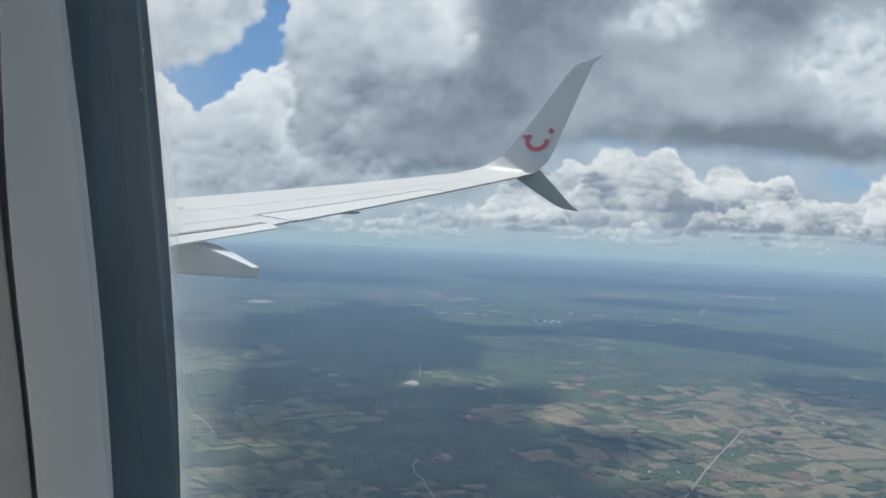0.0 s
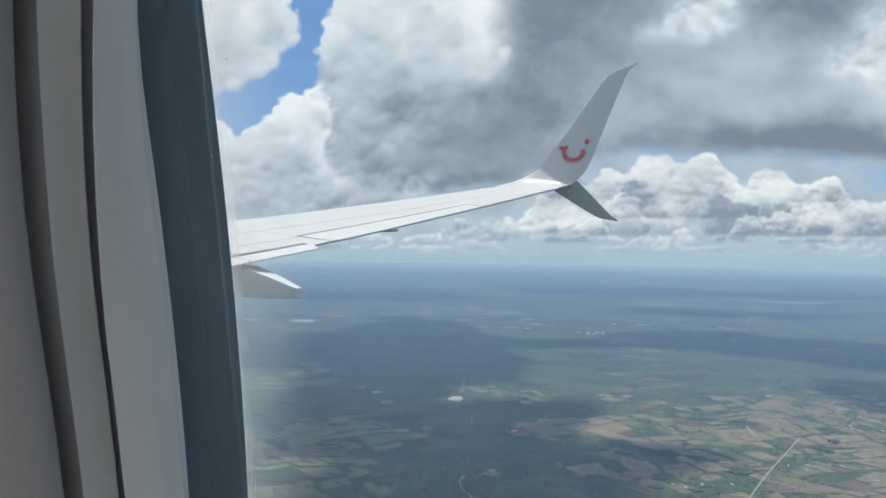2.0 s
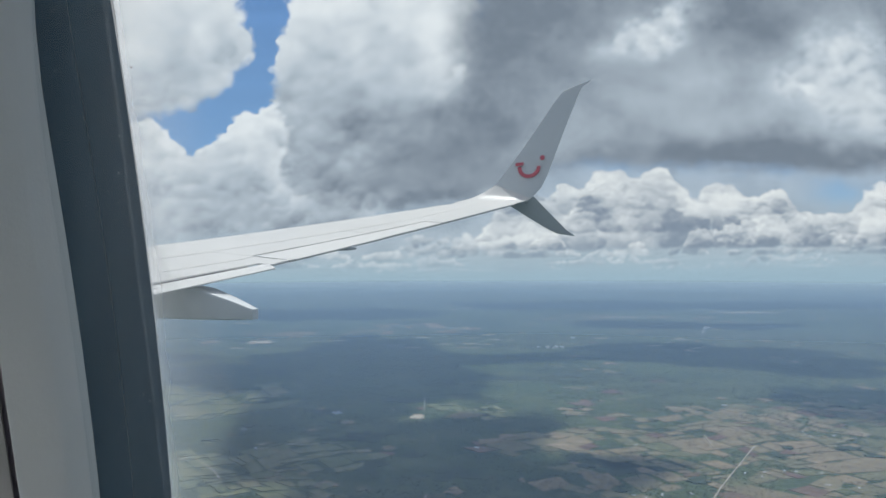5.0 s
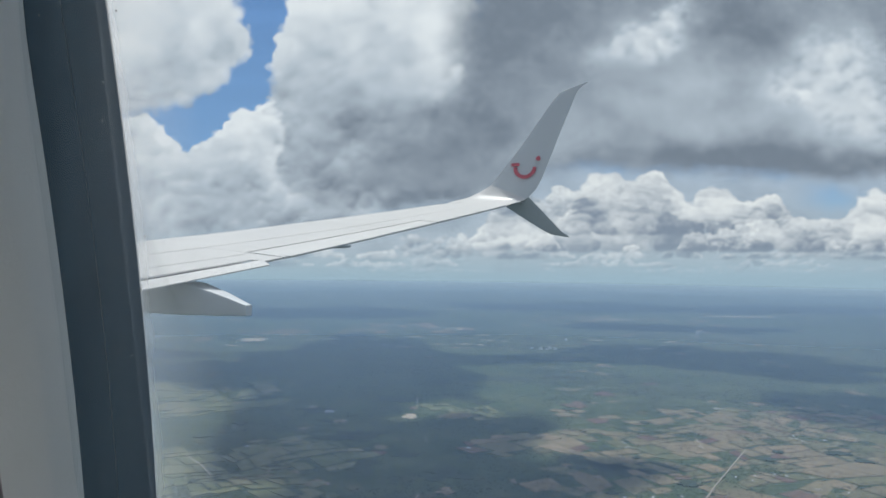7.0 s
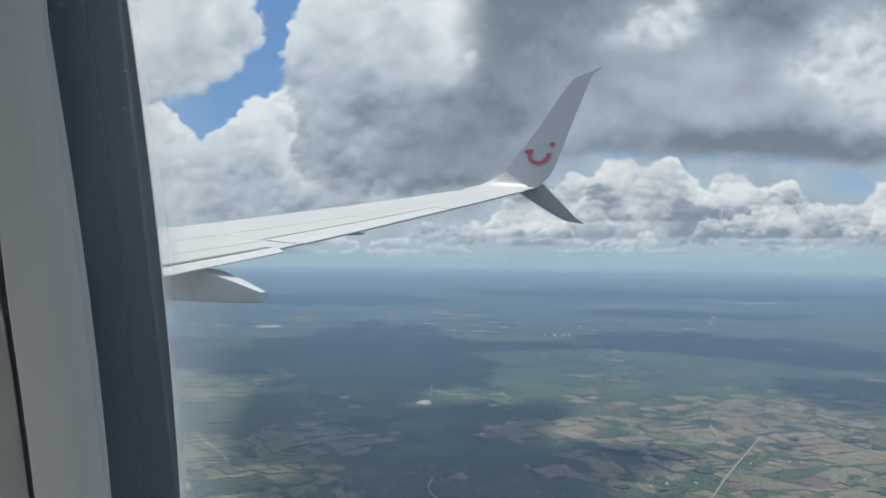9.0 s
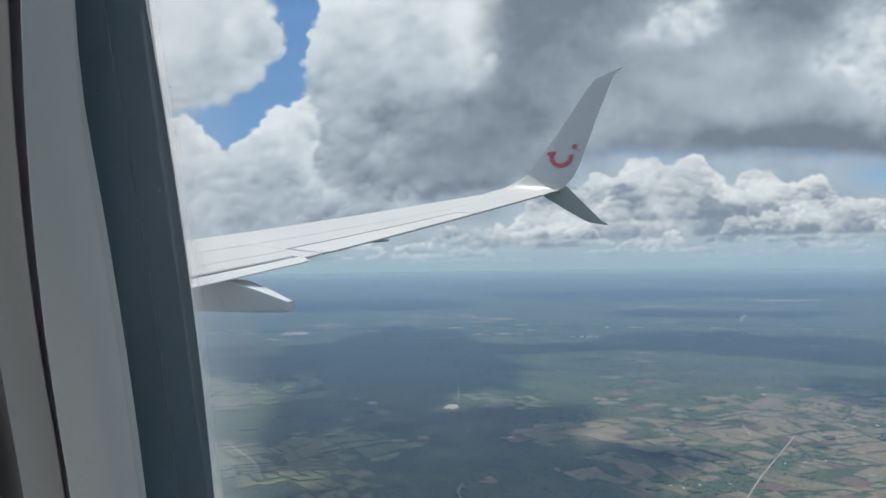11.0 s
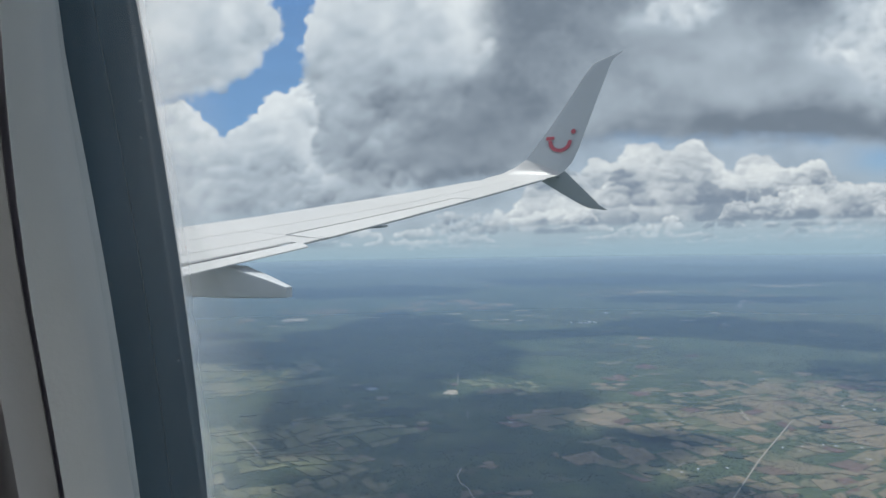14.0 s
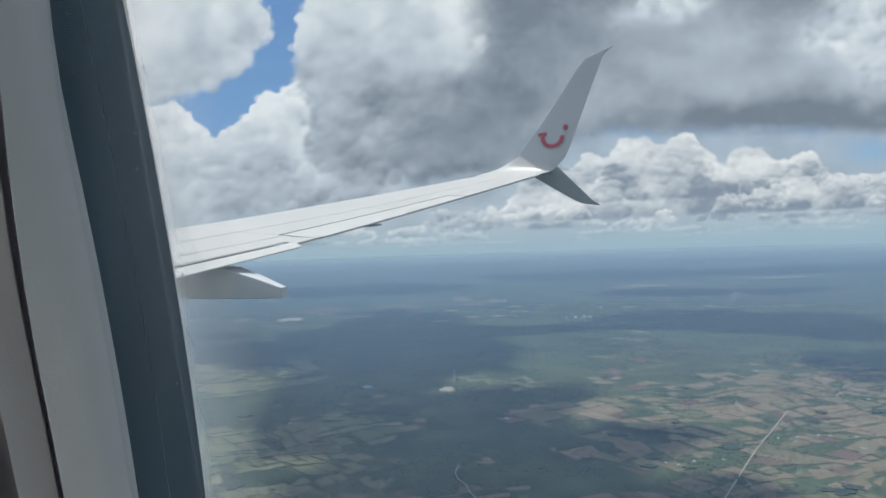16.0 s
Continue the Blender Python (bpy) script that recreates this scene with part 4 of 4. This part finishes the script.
winglet = part("winglet", loft([(up(-4.68, 16.1, 1.79), up(-3.80, 16.02, 1.455)), (up(-4.55, 16.13, 1.95), up(-3.58, 16.06, 1.68)), (up(-4.33, 16.19, 2.25), up(-3.45, 16.13, 1.96)),
                               (up(-4.08, 16.26, 2.59), up(-3.295, 16.23, 2.42)), (up(-3.65, 16.41, 3.25), up(-3.06, 16.38, 3.12)), (up(-3.35, 16.52, 3.73), up(-2.865, 16.5, 3.66)),
                               (up(-3.16, 16.57, 3.97), up(-2.765, 16.56, 3.94)), (up(-2.98, 16.59, 4.05), up(-2.70, 16.59, 4.05)), (up(-2.60, 16.62, 4.17), up(-2.49, 16.62, 4.2))], 0.07),
               M_WINGLET, wing, "tall grey winglet with a red smile mark")
part("ventral_fin", loft([(up(-4.40, 16.10, 1.36), up(-3.74, 16.05, 1.5)), (up(-3.95, 16.22, 1.06), up(-3.46, 16.17, 1.19)), (up(-3.5, 16.34, 0.77), up(-3.18, 16.31, 0.88)),
                          (up(-3.29, 16.39, 0.66), up(-3.04, 16.38, 0.72)), (up(-2.96, 16.42, 0.605), up(-2.86, 16.42, 0.60))], 0.07), M_VENTRAL, wing, "dark grey fin below the wingtip")


for y, out in ((14.2, 0.0), (14.9, 0.0), (15.5, 0.02)):
    a = te(y) + Vector((0, 0, -0.01))
    rod = bmesh.new()
    bmesh.ops.create_cone(rod, cap_ends=True, segments=6, radius1=0.006, radius2=0.002, depth=0.11,
                          matrix=Matrix.Translation(a + Vector((0.05, 0, -0.006))) @ Matrix.Rotation(radians(90), 4, "Y"))
    part("static_wick", rod, M_SEALANT_AND_SHADE, wing, "thin dark static wick")
lens = bmesh.new()
bmesh.ops.create_uvsphere(lens, u_segments=10, v_segments=6, radius=0.03, matrix=Matrix.Translation((-3.88, 15.93, EYE + 1.36)) @ Matrix.Diagonal((1.6, 1, 0.8, 1)))
part("tail_light", lens, M_DUST, wing, "small clear tail light lens")


def on_winglet(x, z, lift):
    return Vector((x, 16.0 + 0.22 * (z - 1.39) - lift, EYE + z))


def smile():
    """The red mark as plain shapes: a curved stroke with a short bar, and a dot."""
    bm = bmesh.new()

    def strip(pts, w):
        rows = []
        for i, (x, z) in enumerate(pts):
            p, q = pts[max(i - 1, 0)], pts[min(i + 1, len(pts) - 1)]
            d = Vector((q[0] - p[0], q[1] - p[1])).normalized() * w / 2
            rows.append([bm.verts.new(on_winglet(x - d.y, z + d.x, h)) for h in (0.03, 0.05)] + [bm.verts.new(on_winglet(x + d.y, z - d.x, h)) for h in (0.05, 0.03)])
        for i in range(len(rows) - 1):
            for k in range(4):
                bm.faces.new((rows[i][k], rows[i][(k + 1) % 4], rows[i + 1][(k + 1) % 4], rows[i + 1][k]))
        for r in (rows[0], rows[-1]):
            bm.faces.new(r)

    strip([(-3.865 + 0.225 * math.cos(radians(a)), 2.19 + 0.215 * math.sin(radians(a))) for a in range(175, 366, 10)], 0.085)
    strip([(-4.19, 2.265), (-4.08, 2.27), (-4.0, 2.275)], 0.075)
    ring = [(-3.565 + 0.055 * math.cos(radians(a)), 2.40 + 0.058 * math.sin(radians(a))) for a in range(0, 360, 20)]
    a = [bm.verts.new(on_winglet(x, z, 0.03)) for x, z in ring]
    b = [bm.verts.new(on_winglet(x, z, 0.05)) for x, z in ring]
    bm.faces.new(b)
    for i in range(len(a)):
        j = (i + 1) % len(a)
        bm.faces.new((a[i], a[j], b[j], b[i]))
    return bm


part("smile_mark", smile(), M_RED, winglet, "red painted smile mark", smooth=False)


def canoe(y, stations):
    """A flap track fairing: sections of x, half width, top and bottom."""
    bm = bmesh.new()
    rows = []
    for x, w, zt, zb in stations:
        row = []
        for k in range(24):
            a = 2 * math.pi * k / 24
            cx, cz = math.cos(a), math.sin(a)
            sx, sz = math.copysign(abs(cx) ** 0.14, cx), math.copysign(abs(cz) ** 0.14, cz)
            row.append(bm.verts.new((x, y + w * sx, EYE + (zt + zb) / 2 + (zt - zb) / 2 * sz)))
        rows.append(row)
    for i in range(len(rows) - 1):
        for k in range(24):
            bm.faces.new((rows[i][k], rows[i][(k + 1) % 24], rows[i + 1][(k + 1) % 24], rows[i + 1][k]))
    for r in (rows[0], rows[-1]):
        bm.faces.new(r)
    return bm


part("flap_fairing", canoe(7.6, [(-8.4, 0.02, -0.45, -0.5), (-8.0, 0.14, -0.33, -0.62), (-7.2, 0.2, -0.28, -0.70), (-6.4, 0.2, -0.28, -0.71), (-6.1, 0.19, -0.31, -0.71), (-5.7, 0.13, -0.43, -0.71), (-5.32, 0.06, -0.57, -0.70)]),
     M_FAIRING, wing, "pale grey canoe-shaped flap fairing")
part("hinge_fairing", canoe(10.45, [(-5.9, 0.02, 0.24, 0.21), (-5.7, 0.04, 0.26, 0.20), (-5.5, 0.04, 0.26, 0.205), (-5.38, 0.02, 0.25, 0.22)]), M_VENTRAL, wing, "small dark hinge fairing")

# ---- window and cabin ----
LEAN_IN, SLANT, ROUND = -0.262, 0.0857, 0.308  # the side leans in, the frame slants aft, and the hull is round
CX, MID, BH, RAD = -0.055, -0.02, 0.27, 0.135


def outline(x_edge, y, grow=0.0, bow=None, round_by=ROUND, count=14):
    """A rounded window outline whose forward edge lies at x_edge, y outboard of the eye. bow: above which height its sides draw in, and on what radius."""
    a, b, r = CX - x_edge, BH + grow, RAD
    r = min(r, a - 0.005)
    pts = []
    for cx, cz, start in ((a - r, b - r, 0), (-(a - r), b - r, 90), (-(a - r), -(b - r), 180), (a - r, -(b - r), 270)):
        for i in range(count + 1):
            t = radians(start + 90 * i / count)
            pts.append((CX + cx + r * math.cos(t), MID + cz + r * math.sin(t)))
    # more points along the straight sides
    full = []
    for i, (x, z) in enumerate(pts):
        x2, z2 = pts[(i + 1) % len(pts)]
        full.append((x, z))
        if abs(z2 - z) > 0.05:
            full += [(x + (x2 - x) * k / 16, z + (z2 - z) * k / 16) for k in range(1, 16)]
    pts = full
    if bow:
        draw = lambda z: max(0.0, min(z, 0.16) - bow[0]) ** 2 / (2 * bow[1])
        pts = [(CX + math.copysign(max(0.0, abs(x - CX) - draw(z)), x - CX), z) for x, z in pts]
    return [Vector((x + SLANT * z, y + LEAN_IN * z - round_by * z * z, EYE + z)) for x, z in pts]


def band(rings):
    """A skin through outlines, one after the other."""
    bm = bmesh.new()
    rows = [[bm.verts.new(p) for p in ring] for ring in rings]
    m = len(rows[0])
    for i in range(len(rows) - 1):
        for k in range(m):
            bm.faces.new((rows[i][k], rows[i][(k + 1) % m], rows[i + 1][(k + 1) % m], rows[i + 1][k]))
    return bm


def grown(x, y, bow=None, round_by=ROUND):
    return outline(x, y, -0.21 - x, bow, round_by)


window = thing("window_1", label="cabin window with grey plastic surround and dark seal", category="window", kind="structure", at=pose(CX, 0.2, EYE + MID - BH))
OUT, RIM, END = (0.073, 0.504), (0.052, 0.183), (-0.040, 0.394)


def between(f):
    """The bow of a moulding part of the way from the seal's rim to the reveal's inner end."""
    return tuple(a + (b - a) * f for a, b in zip(RIM, END))


part("gasket", band([grown(-0.2165, 0.2360, OUT), grown(-0.2115, 0.229, OUT), grown(-0.2106, 0.2085, OUT)]), M_GASKET, window, "dusty blue-grey window gasket")
part("seal", band([grown(-0.2125, 0.2090, OUT), grown(-0.2102, 0.2080, OUT), grown(-0.2098, 0.199, RIM), grown(-0.2093, 0.1914, RIM), grown(-0.2120, 0.1892, RIM)]), M_SEAL, window, "dark dusty rubber window seal")
part("reveal", band([grown(-0.2120, 0.1927, RIM), grown(-0.2095, 0.1914, RIM), grown(-0.2074, 0.1858, between(0.16)), grown(-0.2041, 0.1766, between(0.42)), grown(-0.2031, 0.1734, between(0.51)), grown(-0.2026, 0.1713, between(0.57)),
                     grown(-0.2035, 0.1642, between(0.77)), grown(-0.2048, 0.1561, END), grown(-0.2055, 0.1564, END), grown(-0.2085, 0.164, between(0.77))]), M_PLASTIC, window, "pale grey plastic window reveal")
G1, G2, SIDES = (-0.030, 0.377), (-0.039, 0.449), (-0.0245, 0.334)
part("groove", band([grown(-0.2095, 0.1664, between(0.7)), grown(-0.2237, 0.1662, G1)]), M_GROOVE, window, "shadow gap beside the shade rail")
part("shade_rail", band([grown(-0.2198, 0.1647, G1), grown(-0.2108, 0.1587, G1), grown(-0.2104, 0.1579, G1), grown(-0.2120, 0.153, G1), grown(-0.2132, 0.1473, G2), grown(-0.2137, 0.1464, G2), grown(-0.2141, 0.1511, G2)]), M_RAIL, window, "mid grey window shade rail")
part("shade_track", band([grown(-0.2148, 0.1518, G2), grown(-0.2398, 0.1513, G2)]), M_TRACK, window, "shaded slot of the window shade")
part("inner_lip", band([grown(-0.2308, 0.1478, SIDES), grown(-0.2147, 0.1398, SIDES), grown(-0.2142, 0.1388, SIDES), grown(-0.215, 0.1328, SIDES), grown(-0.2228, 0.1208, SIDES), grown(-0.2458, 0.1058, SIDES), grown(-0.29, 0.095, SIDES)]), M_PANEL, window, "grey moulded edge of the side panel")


def pane_mesh(x, y, thick):
    bm = bmesh.new()
    a = [bm.verts.new(p) for p in grown(x, y, None, 0.0)]
    b = [bm.verts.new(p) for p in grown(x, y + thick, None, 0.0)]
    bm.faces.new(a)
    bm.faces.new(b)
    for i in range(len(a)):
        j = (i + 1) % len(a)
        bm.faces.new((a[i], a[j], b[j], b[i]))
    return bm


for nm, x, y in (("outer_pane", -0.2105, 0.222), ("inner_pane", -0.2075, 0.184)):
    pane = part(nm, pane_mesh(x, y, 0.002), M_PANE, window, "clear acrylic pane", smooth=False)
    pane.visible_shadow = False


# Band over the outer pane that carries the painted glow beside the seal.
part("pane_edge", band([grown(-0.2099, 0.2282), grown(-0.2060, 0.2268), grown(-0.1880, 0.2264), grown(-0.1700, 0.2262)]), M_EDGE_HALO, window, "painted pale halo along the outer pane edge")


def speck(x, z, y, r):
    """A flat grain of dust stuck to a pane."""
    bm = bmesh.new()
    ring = [(r * (0.8 + 0.4 * random.random()) * math.cos(a), r * (0.8 + 0.4 * random.random()) * math.sin(a)) for a in (radians(k * 45) for k in range(8))]
    lo = [bm.verts.new((x + SLANT * z + u, y + LEAN_IN * z, EYE + z + v)) for u, v in ring]
    hi = [bm.verts.new((x + SLANT * z + u * 0.7, y - 0.0002 + LEAN_IN * z, EYE + z + v * 0.7)) for u, v in ring]
    bm.faces.new(hi)
    for k in range(8):
        bm.faces.new((lo[k], lo[(k + 1) % 8], hi[(k + 1) % 8], hi[k]))
    return bm


rng = random.Random(5)
for _ in range(80):
    part("dust_speck", speck(rng.uniform(-0.200, -0.172), rng.uniform(-0.11, 0.1), 0.1832, 0.00005 + 0.00026 * rng.random() ** 3), M_DUST, window, "pale dust speck on the pane")
for x, z, r in [(-0.166, 0.064, 0.0003), (-0.164, 0.0, 0.0003), (-0.168, -0.0167, 0.00025)]:
    part("dirt_speck", speck(x, z, 0.1832, r), M_STAIN, window, "brown dirt speck on the pane")

def sheet_with_hole(hole, x0, x1, z0, z1, depth, xs, zs):
    """A wall round a window: a ring from the hole to a rectangle, and a grid beyond it. depth(x, z) gives y."""
    bm = bmesh.new()
    m = len(hole)
    inner = [bm.verts.new(p) for p in hole]
    outer = []
    for p in hole:
        dx, dz = p.x - CX, p.z - EYE - MID
        k = min((x1 - CX) / dx if dx > 1e-6 else ((x0 - CX) / dx if dx < -1e-6 else 1e9), (z1 - MID) / dz if dz > 1e-6 else ((z0 - MID) / dz if dz < -1e-6 else 1e9))
        x, z = CX + dx * k, MID + dz * k
        outer.append(bm.verts.new((x, depth(x, z), EYE + z)))
    for k in range(m):
        bm.faces.new((inner[k], inner[(k + 1) % m], outer[(k + 1) % m], outer[k]))
    for i in range(len(xs) - 1):
        for j in range(len(zs) - 1):
            if xs[i] >= x0 - 1e-6 and xs[i + 1] <= x1 + 1e-6 and zs[j] >= z0 - 1e-6 and zs[j + 1] <= z1 + 1e-6:
                continue
            bm.faces.new([bm.verts.new((x, depth(x, z), EYE + z)) for x, z in ((xs[i], zs[j]), (xs[i + 1], zs[j]), (xs[i + 1], zs[j + 1]), (xs[i], zs[j + 1]))])
    bmesh.ops.remove_doubles(bm, verts=bm.verts, dist=0.0005)
    return bm


def curved(offset):
    """The side of the fuselage, bowed out below the window."""
    return lambda x, z: offset - 1.75 + math.sqrt(max(0.0, 1.75 ** 2 - max(-1.6, min(1.6, z + 0.26)) ** 2)) + 0.02


STEPS_X = [-16.0, -12.0, -8.0, -4.0, -2.0, -1.0, -0.42, 0.31, 1.0, 2.0, 4.0]
STEPS_Z = [-1.3, -1.1, -0.9, -0.7, -0.48, 0.38, 0.5, 0.7, 0.9, 1.1, 1.25]
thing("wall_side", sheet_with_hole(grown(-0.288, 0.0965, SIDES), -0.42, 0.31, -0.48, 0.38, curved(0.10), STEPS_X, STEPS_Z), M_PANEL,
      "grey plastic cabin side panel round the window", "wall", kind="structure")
thing("hull_side", sheet_with_hole(grown(-0.2168, 0.2362), -0.42, 0.31, -0.48, 0.38, curved(0.24), STEPS_X, STEPS_Z), M_HULL,
      "white painted fuselage skin", "hull", kind="structure")


def slab(x0, x1, y0, y1, z0, z1):
    bm = bmesh.new()
    bmesh.ops.create_cube(bm, size=1.0, matrix=Matrix.Translation(((x0 + x1) / 2, (y0 + y1) / 2, EYE + (z0 + z1) / 2)) @ Matrix.Diagonal((x1 - x0, y1 - y0, z1 - z0, 1)))
    return bm


thing("floor", slab(-4, 4, -3.0, 0.0, -1.34, -1.28), M_CARPET, "dark blue cabin carpet", "floor", kind="structure", smooth=False)
thing("ceiling", slab(-4, 4, -3.0, -0.3, 1.22, 1.28), M_CABIN, "pale cabin ceiling", "ceiling", kind="structure", smooth=False)
# the wall across the aisle has its own row of windows
far = bmesh.new()
for box in [(-4, 4, -1.34, -0.36), (-4, 4, 0.02, 1.28)] + [(x, x + 0.25, -0.36, 0.02) for x in np.arange(-4.0, 4.0, 0.5)]:
    bmesh.ops.create_cube(far, size=1.0, matrix=Matrix.Translation(((box[0] + box[1]) / 2, -3.03, EYE + (box[2] + box[3]) / 2)) @ Matrix.Diagonal((box[1] - box[0], 0.06, box[3] - box[2], 1)))
thing("wall_far", far, M_CABIN, "pale cabin wall with windows across the aisle", "wall", kind="structure", smooth=False)
glow = bpy.data.lights.new("far_window_daylight", "AREA")
glow.shape, glow.size, glow.size_y, glow.energy, glow.color = "RECTANGLE", 8.0, 0.36, CABIN_LIGHT, (0.97, 1.0, 1.0)
new("far_window_daylight", glow).matrix_world = look((0, -3.08, EYE - 0.17), (0, 0, EYE - 0.17))
thing("wall_front", slab(-4.06, -4.0, -3.06, 0.1, -1.34, 1.28), M_CABIN, "pale cabin bulkhead", "wall", kind="structure", smooth=False)
thing("wall_rear", slab(4.0, 4.06, -3.06, 0.1, -1.34, 1.28), M_CABIN, "pale rear cabin bulkhead", "wall", kind="structure", smooth=False)
